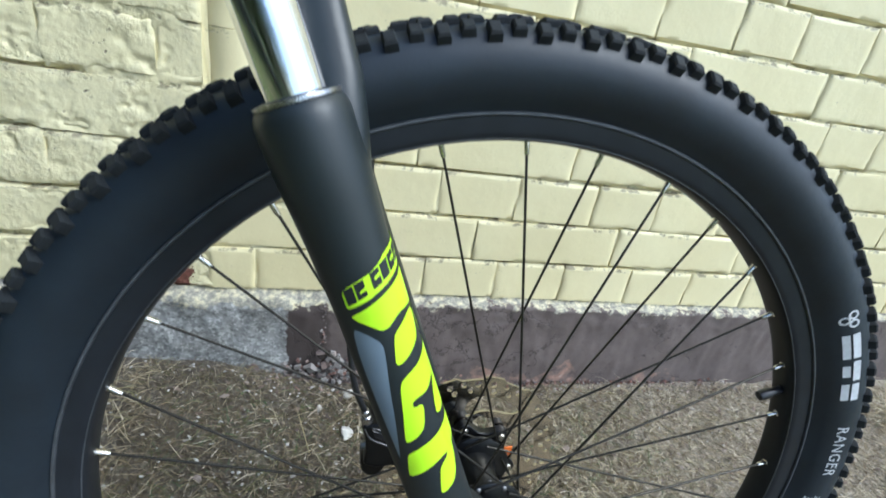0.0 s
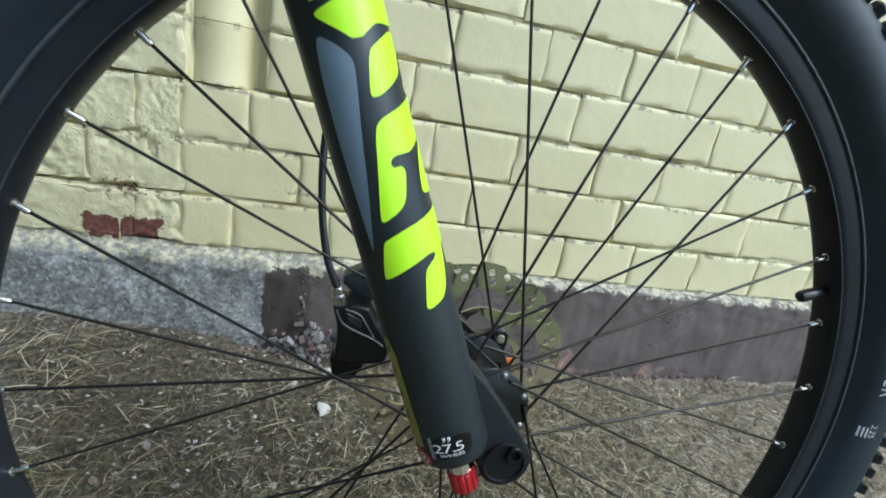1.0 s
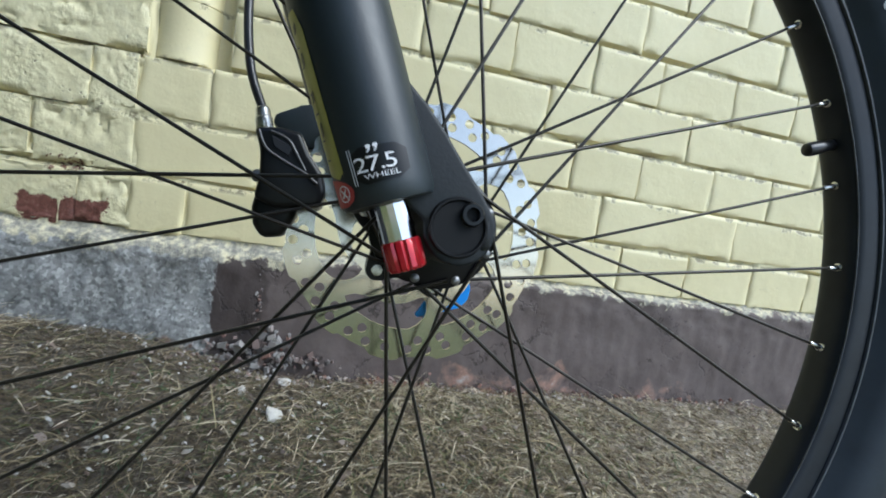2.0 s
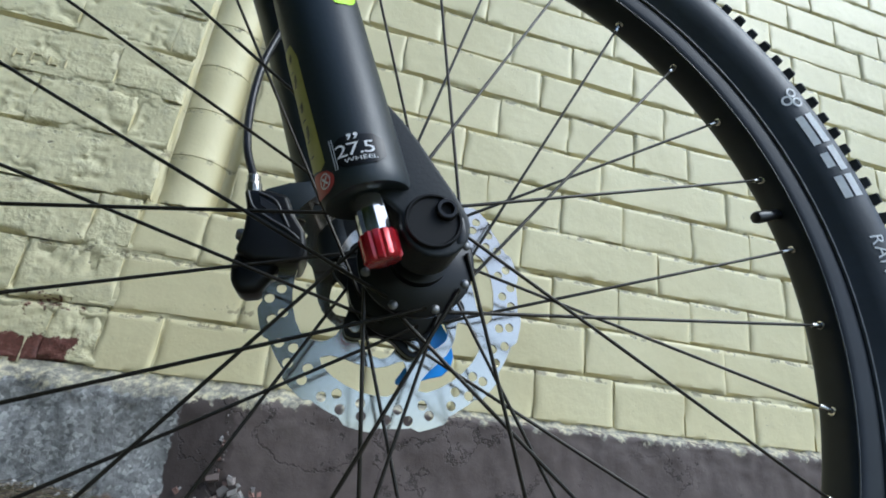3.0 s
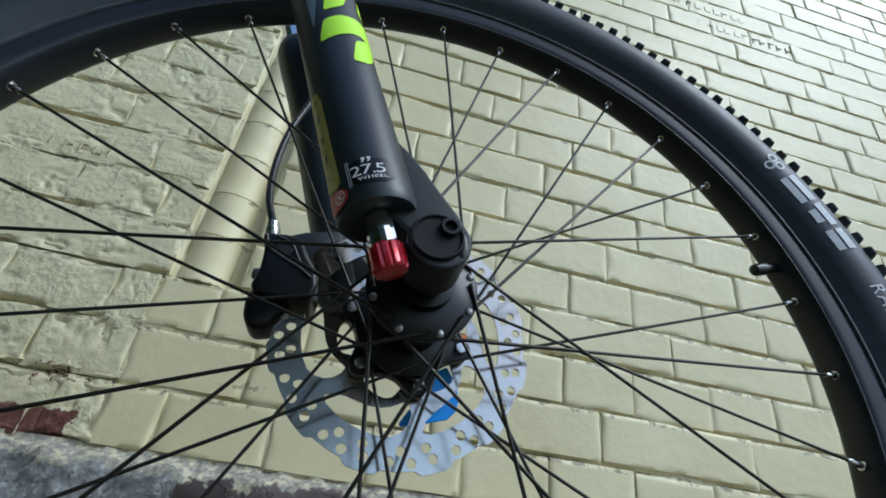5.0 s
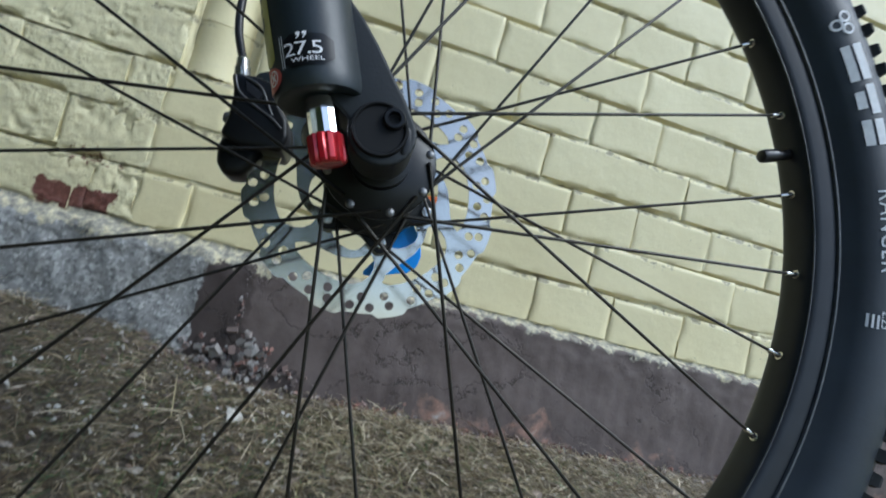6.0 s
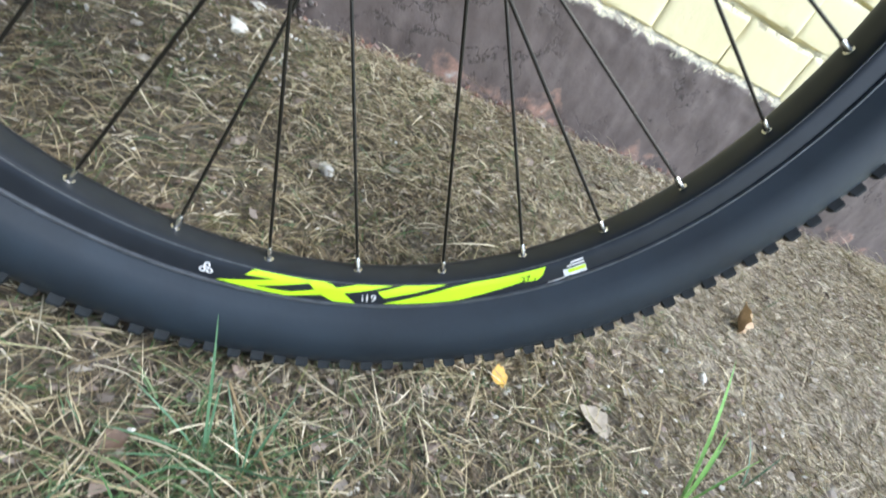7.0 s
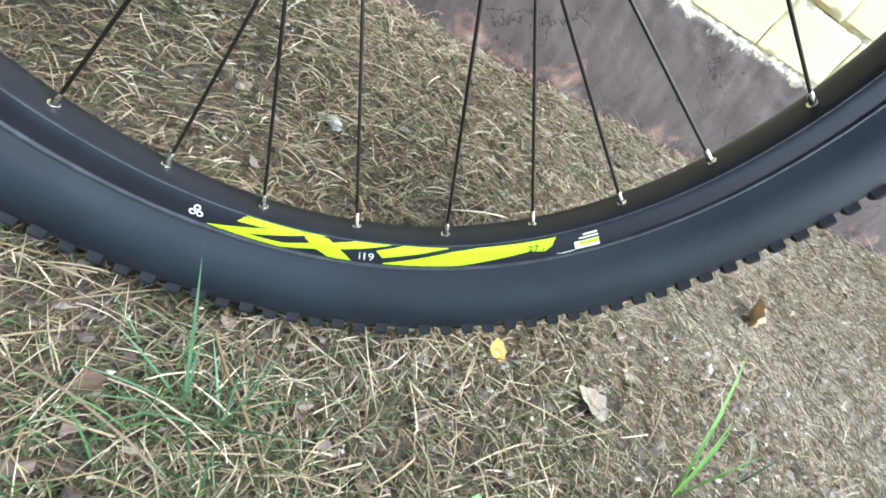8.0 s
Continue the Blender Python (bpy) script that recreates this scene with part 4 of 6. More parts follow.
protos = {}
nip = lathe("nipple", [(0.0030, -0.0006), (0.0030, 0.0005), (0.0020, 0.0008), (0.0019, 0.0016), (0.0018, 0.0080), (0.0013, 0.0092)], 10, 40)
nip.materials.append(M_NIPPLE)
head = lathe("spoke_head", [(0.0022, 0.0), (0.0024, 0.0006), (0.0018, 0.0014), (0.0006, 0.0017)], 10, 50)
head.materials.append(M_DULL)
for k in range(-16, 16):
    p0, p1, a = spoke_ends(k)
    key = k % 4
    base = turned(a)
    if key not in protos:
        inv = base.inverted()
        q0, q1 = inv @ Vector(p0), inv @ Vector(p1)
        y_in = -0.0267 if k % 2 == 0 else 0.0190
        me = tube("spoke", [(q0.x, y_in, q0.z), (q0.x * 1.0, q0.y, q0.z), q0.lerp(q1, 0.02), q0.lerp(q1, 0.5), q1], 0.00098, 8, 3)
        me.materials.append(M_SPOKE)
        protos[key] = me
    bike_part("spoke", protos[key], None, "", base)
    d = (Vector(p0) - Vector(p1)).normalized()
    m4 = d.to_track_quat("Z", "Y").to_matrix().to_4x4()
    part("nipple", nip, None, rim, "", Matrix.Translation(Vector(p1) + d * 0.0016) @ m4)
    if k % 2 == 0:
        side = -1 if p0[1] > -0.0267 else 1
        part("spoke_head", head, None, hub, "", Matrix.Translation((p0[0], -0.0283 if side < 0 else -0.0248, p0[2])) @ Matrix.Rotation(radians(90 if side < 0 else -90), 4, "X"))

# brake disc: wavy outer edge, drilled band, six windows
DISC_Y = 0.0345


def polar(r, deg):
    return (r * math.cos(radians(deg)), r * math.sin(radians(deg)))


outer = []
for i in range(240):
    d = i * 1.5
    ph = ((d + 8) % 30) / 30
    outer.append(polar(0.0800 - 0.0027 * min(1.0, max(0.0, (0.30 - abs(ph - 0.5)) / 0.07)), d))
BOLT0 = -70.5          # the six bolts stand every sixty degrees from here
TAB = [(-60, 0.0295), (-53, 0.0300), (-50, 0.0368), (-44, 0.0392), (-36, 0.0404), (-26, 0.0408), (-20, 0.0390), (-15, 0.0345), (-9, 0.0300), (0, 0.0295)]
inner = []
for i in range(180):
    d = i * 2.0
    ph = (d - BOLT0) % 60 - 60
    for (a0, r0), (a1, r1) in zip(TAB, TAB[1:]):
        if a0 <= ph <= a1:
            inner.append(polar(r0 + (r1 - r0) * (ph - a0) / (a1 - a0), d))
            break
WIN = [(-60, 0.0585), (-56, 0.0606), (-48, 0.0610), (-40, 0.0612), (-32, 0.0612), (-24, 0.0610), (-17, 0.0604), (-12, 0.0578), (-8, 0.0540), (-5.5, 0.0495), (-5, 0.0445), (-7, 0.0408), (-11, 0.0412), (-15, 0.0424), (-20, 0.0442), (-26, 0.0458), (-33, 0.0472), (-42, 0.0484), (-50, 0.0500), (-57, 0.0535)]
windows = [[polar(r, BOLT0 + 60 * i + a) for a, r in WIN] for i in range(6)]
drill = []
for i in range(12):
    for r, d in ((0.0728, 3), (0.0735, 12.5), (0.0672, 8), (0.0668, 20), (0.0730, 22)):
        cx, cy = polar(r, i * 30 + d)
        drill.append(ring2(cx, cy, 0.0028, 12))
dm = flat_shape("brake_disc", [outer, inner] + windows + drill, 0.0019)
disc = bike_part("brake_disc", dm, M_DISC, "drilled steel brake disc with a wavy edge", Matrix.Translation((0, DISC_Y, 0)) @ Matrix.Rotation(radians(90), 4, "X"))
spider = []
for i in range(144):
    d = i * 2.5
    w = 0.5 + 0.5 * math.cos(radians((d + 10) * 6))
    spider.append(polar(0.0305 + 0.0105 * w ** 1.6, d))
part("disc_carrier", slab("disc_carrier", spider, 0.0245, 0.0325, 0.0008, 1), M_BLACK, hub, "black six-lobed disc carrier")
bolt = lathe("bolt", [(0.0036, 0.0), (0.0036, 0.0016), (0.0030, 0.0023), (0.0014, 0.0024)], 14, 40)
bolt.materials.append(M_NIPPLE)
for i in range(6):
    x, z = polar(0.0345, -10 + 60 * i)
    part("bolt", bolt, None, hub, "", Matrix.Translation((x, 0.0246, z)) @ Matrix.Rotation(radians(90), 4, "X"))

# ---- fork ----
AX0, AXS = -0.0264, -0.4265
LEG_DIR = Vector((AXS, 0, 1)).normalized()


def leg_frame(y):
    """z along the leg, x to the front, y to the wall."""
    z = LEG_DIR
    x = Vector((0, 1, 0)).cross(z).normalized()
    m4 = Matrix((x, (0, 1, 0), z)).transposed().to_4x4()
    return Matrix.Translation((AX0, y, 0)) @ m4


LEG_R = 0.0186
leg_prof = [(0.0085, 0.0070), (0.0150, 0.0052), (0.0172, 0.0056), (0.0181, 0.0078), (0.0184, 0.0120), (LEG_R, 0.0250), (LEG_R, 0.2050), (0.0189, 0.2250), (0.0196, 0.2450), (0.0205, 0.2620), (0.0213, 0.2740), (0.0217, 0.2860), (0.0219, 0.2980), (0.0217, 0.3035), (0.0209, 0.3068), (0.0196, 0.3090), (0.0162, 0.3100), (0.0145, 0.3100)]
right_leg = bike_part("fork_leg", lathe("fork_leg", leg_prof, 64), M_FORK, "matt black fork leg with lime green lettering shapes", leg_frame(-0.068))
left_leg = bike_part("fork_leg", lathe("fork_leg", [(r, z if z > 0.02 else z + 0.03) for r, z in leg_prof], 48), M_FORK, "matt black fork leg carrying the brake", leg_frame(0.068))
for y, leg in ((-0.068, right_leg), (0.068, left_leg)):
    part("seal", lathe("seal", [(0.0160, 0.3098), (0.0158, 0.3116), (0.0150, 0.3122), (0.0139, 0.3124)], 40), M_RUBBER, leg, "rubber wiper seal")
    part("trim_ring", lathe("trim_ring", [(0.0194, 0.3092), (0.0199, 0.3098), (0.0199, 0.3112), (0.0160, 0.3117)], 48), M_STEEL, leg, "thin bright ring")
    bike_part("stanchion", lathe("stanchion", [(0.0138, 0.29), (0.0138, 0.52)], 48), M_CHROME, "polished chrome stanchion tube", leg_frame(y))

# brace behind the wheel's top, joining the two legs
fr = leg_frame(0.0)
bm = bmesh.new()
ROOT = ((0.000, 0.0000, 0.0660, 0.235, 0.0120, 0.0100), (0.08, 0.0040, 0.0655, 0.265, 0.0150, 0.0125), (0.16, 0.0095, 0.0640, 0.292, 0.0165, 0.0125), (0.23, 0.0145, 0.0615, 0.312, 0.0155, 0.0105),
        (0.34, 0.0188, 0.0540, 0.345, 0.0132, 0.0085), (0.48, 0.0218, 0.0420, 0.378, 0.0128, 0.0075), (0.66, 0.0240, 0.0230, 0.396, 0.0128, 0.0072), (1.0, 0.0240, 0.0, 0.401, 0.0128, 0.0072))
secs = []
for q in range(61):
    t = q / 60
    side, u = (-1, 2 * t) if t <= 0.5 else (1, 2 - 2 * t)
    for r0, r1 in zip(ROOT, ROOT[1:]):
        if r0[0] <= u <= r1[0]:
            f = (u - r0[0]) / (r1[0] - r0[0])
            f = f * f * (3 - 2 * f) * 0.4 + f * 0.6
            xo, yc, sc, w, h = (a0 + (a1 - a0) * f for a0, a1 in zip(r0[1:], r1[1:]))
    ang = math.pi / 2 * min(1.0, u * 1.3)
    n = Vector((0, side * math.cos(ang), math.sin(ang))).normalized()
    ring = []
    for k in range(16):
        a = math.tau * k / 16
        ca, sa = math.cos(a), math.sin(a)
        ca, sa = math.copysign(abs(ca) ** 0.75, ca), math.copysign(abs(sa) ** 0.75, sa)
        ring.append(bm.verts.new(fr @ (Vector((xo, side * yc, sc)) + Vector((1, 0, 0)) * w * ca + n * h * sa)))
    secs.append(ring)
for a, b in zip(secs, secs[1:]):
    for i in range(16):
        bm.faces.new((a[i], a[(i + 1) % 16], b[(i + 1) % 16], b[i]))
bm.faces.new(secs[0])
bm.faces.new(secs[-1])
bike_part("fork_brace", bm, M_FORK, "black brace over the tyre")

# dropout: web from the leg to the axle
boss = [(-0.001 + 0.0145 * math.cos(radians(a)), -0.001 + 0.0145 * math.sin(radians(a))) for a in range(40, -191, -15)]
drop = [(-0.0420, 0.0620), (-0.0300, 0.0520), (-0.0205, 0.0440), (-0.0120, 0.0350), (-0.0020, 0.0230), (0.0055, 0.0145)] + boss[1:] + [(-0.0240, 0.0060), (-0.0350, 0.0140), (-0.0480, 0.0450)]
part("dropout", slab("dropout", drop, -0.0735, -0.0490, 0.0062, 4), M_FORK_SHADE, right_leg, "", leg_frame(-0.068).inverted())
part("dropout", slab("dropout", drop, 0.0500, 0.0690, 0.0042, 3), M_FORK_SHADE, left_leg, "", leg_frame(0.068).inverted())
to_leg = leg_frame(-0.068).inverted()
face_out = Matrix.Rotation(radians(90), 4, "X")   # a lathe's z then looks to the camera's side
cap = lathe("axle_cap", [(0.0118, 0.0), (0.0118, 0.0108), (0.0113, 0.0116), (0.0106, 0.0116), (0.0100, 0.0104), (0.001, 0.0102)], 36)
lever = part("axle_cap", cap, M_CAP, right_leg, "round black axle cap", to_leg @ Matrix.Translation((-0.0022, -0.0640, -0.0006)) @ face_out)
ring = lathe("axle_nut", [(0.0046, 0.0), (0.0046, 0.0112), (0.0041, 0.0119), (0.0028, 0.0119), (0.0024, 0.0085), (0.001, 0.0085)], 20)
part("axle_nut", ring, M_BLACK, right_leg, "", to_leg @ Matrix.Translation((0.0024, -0.0650, 0.0050)) @ face_out)
part("lever", slab("lever", [(0.0030, 0.0070), (0.0066, 0.0062), (0.0104, 0.0034), (0.0118, -0.0020), (0.0112, -0.0078), (0.0080, -0.0086), (0.0075, -0.0030), (0.0050, 0.0020)], -0.0740, -0.0660, 0.0014, 2), M_BLACK, right_leg, "", to_leg)
# rebound adjuster
stem = lathe("adjuster_stem", [(0.0056, -0.0100), (0.0067, -0.0095), (0.0067, 0.0060), (0.0050, 0.0080)], 16, 15)
part("adjuster_stem", stem, M_CHROME, right_leg, "bright faceted stem")
bm = bmesh.new()
rings = []
for r, z in ((0.0056, -0.0212), (0.0070, -0.0209), (0.0078, -0.0199), (0.0080, -0.0102), (0.0075, -0.0092), (0.0062, -0.0089)):
    rings.append([bm.verts.new(((r - (0.0008 if i % 4 == 0 else 0)) * math.cos(math.tau * i / 48), (r - (0.0008 if i % 4 == 0 else 0)) * math.sin(math.tau * i / 48), z)) for i in range(48)])
for a, b in zip(rings, rings[1:]):
    for i in range(48):
        bm.faces.new((a[i], a[(i + 1) % 48], b[(i + 1) % 48], b[i]))
bm.faces.new(rings[0])
bm.faces.new(rings[-1])
part("adjuster_knob", bm, M_REDMETAL, right_leg, "red anodised fluted knob")


# decals on the right leg; x is degrees round from the camera's side to the front, y metres up the leg
def on_leg(lift=0.00035):
    def place(x, y):
        r = LEG_R - 0.0003 * min(1, max(0, (0.025 - y) / 0.013)) + lift
        for (r0, z0), (r1, z1) in zip(leg_prof[6:], leg_prof[7:]):
            if z0 < y <= z1:
                r = r0 + (r1 - r0) * (y - z0) / (z1 - z0) + lift
        a = radians(x * 1000)
        return Vector((r * math.sin(a), -r * math.cos(a), y))
    return place


def decal(name, pts, material, label="", lift=0.00035):
    me = bent(flat_shape(name, [[(x / 1000, y) for x, y in pts]]), 0.006, on_leg(lift))
    return part(name, me, material, right_leg, label)


def soft(pts, rounds=2):
    """Rounds the corners of an outline."""
    for _ in range(rounds):
        out = []
        for (x0, y0), (x1, y1) in zip(pts, pts[1:] + pts[:1]):
            out += [(0.8 * x0 + 0.2 * x1, 0.8 * y0 + 0.2 * y1), (0.2 * x0 + 0.8 * x1, 0.2 * y0 + 0.8 * y1)]
        pts = out
    return pts


decal("decal", soft([(-30, 0.2180), (-29, 0.2262), (-12, 0.2288), (12, 0.2310), (29, 0.2330), (48, 0.2372), (78, 0.2396), (112, 0.2420), (112, 0.2310), (84, 0.2274), (46, 0.2236), (1, 0.2185), (-28, 0.2164)], 1), M_LIME, "lime green panel")
# the maker's name as plain black strokes
for q, x0 in enumerate((-25, -8, 17, 34, 51, 68, 85)):
    b0, tilt = 0.2184 + 0.000112 * (x0 + 25), 0.0014
    u0, u1, h = x0, x0 + 14.5, 0.0084
    mid = h * (0.42 if q % 2 else 0.58)
    cut = [(u1, b0 + tilt + mid - 0.0009), (x0 + 5, b0 + mid - 0.0007), (x0 + 5, b0 + mid + 0.0007), (u1, b0 + tilt + mid + 0.0009)] if q % 3 else [(u1, b0 + tilt + mid), (u1, b0 + tilt + mid + 0.0004)]
    decal("printed_block", [(u0, b0), (u1, b0 + tilt)] + cut + [(u1, b0 + tilt + h), (u0, b0 + h)], M_FORK, "", 0.0006)
decal("decal", soft([(-28.5, 0.2126), (-1.7, 0.2152), (33, 0.2192), (80, 0.2238), (115, 0.2260), (115, 0.2080), (88, 0.2050), (64, 0.2052), (42, 0.2058), (28.6, 0.2034), (17.8, 0.2013), (6.4, 0.2015), (-1, 0.2040), (-25, 0.2106)], 2), M_LIME, "lime green panel")
decal("decal", soft([(-34, 0.2060), (-14, 0.2015), (0, 0.1960), (2.5, 0.1915), (-11, 0.1680), (-22, 0.1453), (-36, 0.1235), (-39.5, 0.1198), (-42, 0.1450), (-43, 0.1700), (-41, 0.1900)], 2), M_SLATE, "slate blue panel")
BIG = [
    [(22, 0.1963), (37, 0.1992), (60, 0.2026), (76, 0.2030), (78, 0.1970), (70, 0.1910), (65, 0.1872), (42, 0.1828), (24, 0.1801), (13, 0.1797), (11, 0.1820)],
    [(86, 0.2030), (118, 0.2050), (118, 0.1850), (100, 0.1820), (88, 0.1850), (84, 0.1940)],
    [(6, 0.1690), (18, 0.1719), (43, 0.1741), (72, 0.1776), (118, 0.1830), (118, 0.1420), (84, 0.1388), (64, 0.1378), (50, 0.1392), (55, 0.1479), (63, 0.1550), (78, 0.1600), (68, 0.1604), (46, 0.1566), (19, 0.1568), (13, 0.1545), (15, 0.1522), (27, 0.1522), (30.5, 0.1497), (20, 0.1380), (6, 0.1342), (-14, 0.1318), (-17, 0.1333), (-6, 0.1494)],
    [(-22, 0.1231), (-15, 0.1246), (9, 0.1271), (37, 0.1288), (70, 0.1314), (110, 0.1340), (110, 0.1180), (84, 0.1165), (66, 0.1148), (63, 0.1081), (51, 0.0962), (38, 0.0917), (18, 0.0898), (11, 0.0904), (11.5, 0.0930), (21, 0.1056), (26, 0.1081), (42, 0.1108), (46, 0.1129), (33, 0.1136), (7, 0.1111), (-12, 0.1090), (-31, 0.1073), (-33, 0.1092)]]
for pts in BIG:
    decal("decal", soft(pts, 2), M_LIME, "lime green letter shape")
decal("sticker", [(-89, 0.0790), (-63, 0.0779), (-55, 0.0700), (-52, 0.0190), (-62, 0.0172), (-88, 0.0205)], M_YELLOW, "narrow olive yellow label")
for y, h in ((0.0700, 0.0040), (0.0585, 0.0052), (0.0455, 0.0046), (0.0330, 0.0060)):
    decal("printed_block", soft([(-74, y), (-66, y + 0.0006), (-65, y + h), (-72, y + h - 0.0008)], 1), M_SMUDGE, "", 0.0006)
for k in range(22):
    y = 0.0225 + 0.0024 * k
    if k % 7 not in (1, 4):
        continue
    decal("printed_block", [(-77, y), (-70 + (k % 3) * 2, y - 0.0003), (-70 + (k % 3) * 2, y + 0.0003), (-77, y + 0.0006)], M_FORK, "", 0.0006)
decal("sticker", soft([(-92, 0.0185), (-70, 0.0175), (-52, 0.0155), (-43, 0.0125), (-46, 0.0088), (-60, 0.0068), (-92, 0.0080)], 2), M_REDSTICK, "red round-ended label", 0.0004)
RX, RY = -58, 0.0118
ring_c, ring_h = [(RX + 9.5 * math.cos(q * 0.45), RY + 0.0031 * math.sin(q * 0.45)) for q in range(14)], [(RX + 8.0 * math.cos(q * 0.45), RY + 0.0026 * math.sin(q * 0.45)) for q in range(14)]
part("printed_block", bent(flat_shape("printed_block", [[(x / 1000, y) for x, y in ring_c], [(x / 1000, y) for x, y in ring_h]]), 0.006, on_leg(0.0009)), M_WHITE, right_leg, "white ring")
for s4 in (-1, 1):
    decal("printed_block", [(RX - 5.0, RY - 0.0013 * s4), (RX - 3.6, RY - 0.0018 * s4), (RX + 5.0, RY + 0.0013 * s4), (RX + 3.6, RY + 0.0018 * s4)], M_WHITE, "", 0.0009)
decal("sticker", soft([(-38, 0.0256), (26, 0.0246), (24, 0.0128), (-38, 0.0126)], 1), M_BLACK, "black label with white print", 0.0005)
for text, size, sx, x, y in (("27.5", 0.0074, 1.36, -11, 0.0190), ("WHEEL", 0.0025, 1.55, -7, 0.0149)):
    me = letters("word", text, size, 0.88 if size > 0.005 else 1.0)
    me.transform(Matrix.Diagonal((sx, 1, 1, 1)))
    me = bent(me, 0.003, lambda u, v, x=x, y=y: on_leg(0.0009)(x / 1000 + math.degrees(u / LEG_R) / 1000, y + v - u * 0.02))
    part("word", me, M_WHITE, right_leg, "white print")
for q in (0, 1):
    decal("printed_block", soft([(-18 + 7.5 * q, 0.0230), (-15 + 7.5 * q, 0.0233), (-12.2 + 7.5 * q, 0.0246), (-12.2 + 7.5 * q, 0.0257), (-17 + 7.5 * q, 0.0257), (-17.4 + 7.5 * q, 0.0246), (-14.8 + 7.5 * q, 0.0244)], 1), M_WHITE, "", 0.0009)
for x in (-39, -36):
    decal("printed_block", [(x, 0.0130), (x + 1, 0.0130), (x + 1, 0.0256), (x, 0.0256)], M_GREYPRINT, "", 0.0009)

# ---- brake caliper behind the left leg ----
mount = leg_frame(0.068)
body = slab("brake_caliper", [(-0.0985, 0.0415), (-0.0940, 0.0300), (-0.0925, 0.0160), (-0.0940, 0.0040), (-0.0830, 0.0000), (-0.0590, 0.0035), (-0.0570, 0.0130), (-0.0600, 0.0230), (-0.0680, 0.0320), (-0.0740, 0.0430), (-0.0850, 0.0440)], 0.0190, 0.0520, 0.0032, 3)
caliper = bike_part("brake_caliper", body, M_BLACK, "black disc brake caliper with pale edging")
part("piston_cover", slab("piston_cover", [(-0.0945, 0.0080), (-0.0960, -0.0010), (-0.0940, -0.0110), (-0.0880, -0.0175), (-0.0780, -0.0150), (-0.0720, -0.0040), (-0.0700, 0.0060)], 0.0270, 0.0500, 0.0045, 3), M_BLACK, caliper)
for trim in ([(-0.0955, 0.0186, 0.0400), (-0.0905, 0.0184, 0.0310), (-0.0800, 0.0184, 0.0255), (-0.0690, 0.0184, 0.0210), (-0.0620, 0.0186, 0.0165)], [(-0.0895, 0.0186, 0.0405), (-0.0800, 0.0184, 0.0375), (-0.0735, 0.0184, 0.0290), (-0.0690, 0.0184, 0.0225)]):
    part("edging", tube("edging", trim, 0.0008, 8, 5), M_EDGE, caliper, "pale machined edge")
part("recess", slab("recess", [(-0.0890, 0.0385), (-0.0870, 0.0325), (-0.0785, 0.0285), (-0.0770, 0.0340)], 0.0182, 0.0200, 0.0004, 1), M_HOSE, caliper)
part("bleed_bolt", lathe("bleed_bolt", [(0.0036, 0), (0.0036, 0.005), (0.0028, 0.0065), (0.001, 0.0065)], 16), M_DULL, caliper, "", Matrix.Translation((-0.0905, 0.028, 0.0165)) @ Matrix.Rotation(radians(-90), 4, "Y"))
part("fitting", lathe("fitting", [(0.0042, 0.0), (0.0046, 0.001), (0.0046, 0.0065), (0.0038, 0.0075), (0.0038, 0.0115), (0.0031, 0.0125)], 12, 30), M_STEEL, caliper, "bright hose fitting", Matrix.Translation((-0.0935, 0.0245, 0.0415)) @ Matrix.Rotation(radians(-14), 4, "Y"))
bike_part("caliper_bracket", slab("caliper_bracket", [(-0.0935, 0.0500), (-0.0930, 0.0560), (-0.0790, 0.0640), (-0.0560, 0.0720), (-0.0500, 0.0560), (-0.0640, 0.0380), (-0.0800, 0.0400)], 0.0430, 0.0620, 0.003, 2), M_FORK, "black caliper mount")
bike_part("brake_hose", tube("brake_hose", [(-0.0965, 0.0245, 0.0530), (-0.1060, 0.0270, 0.0745), (-0.1130, 0.0330, 0.1100), (-0.1150, 0.0380, 0.1500), (-0.1110, 0.0415, 0.1880), (-0.1085, 0.0420, 0.2150), (-0.1100, 0.0420, 0.2600)], 0.0025, 10, 6), M_HOSE, "black brake hose")

# blue tag with orange tab held behind the disc
tag_a = [(0.0196, -0.0203), (0.0298, -0.0132), (0.0365, -0.0220), (0.0395, -0.0320), (0.0385, -0.0390), (0.0337, -0.0445), (0.0263, -0.0470), (0.0150, -0.0515), (0.0075, -0.0530), (0.0060, -0.0512), (0.0115, -0.0417), (0.0152, -0.0332)]
tag = bike_part("spacer_tag", slab("spacer_tag", tag_a, 0.0385, 0.0400, 0.0005, 1), M_BLUE, "blue plastic spacer tag with an orange tab")
part("tab", slab("tab", [(0.0307, 0.0064), (0.0400, 0.0080), (0.0395, -0.0004), (0.0340, -0.0090), (0.0266, -0.0155), (0.0243, -0.0129), (0.0320, -0.0035)], 0.0335, 0.0349, 0.0004, 1), M_ORANGE, tag, "translucent orange tab")
# ---- what lies and grows on the ground ----
nrng = np.random.default_rng(11)
GZ = np.vectorize(ground_z)


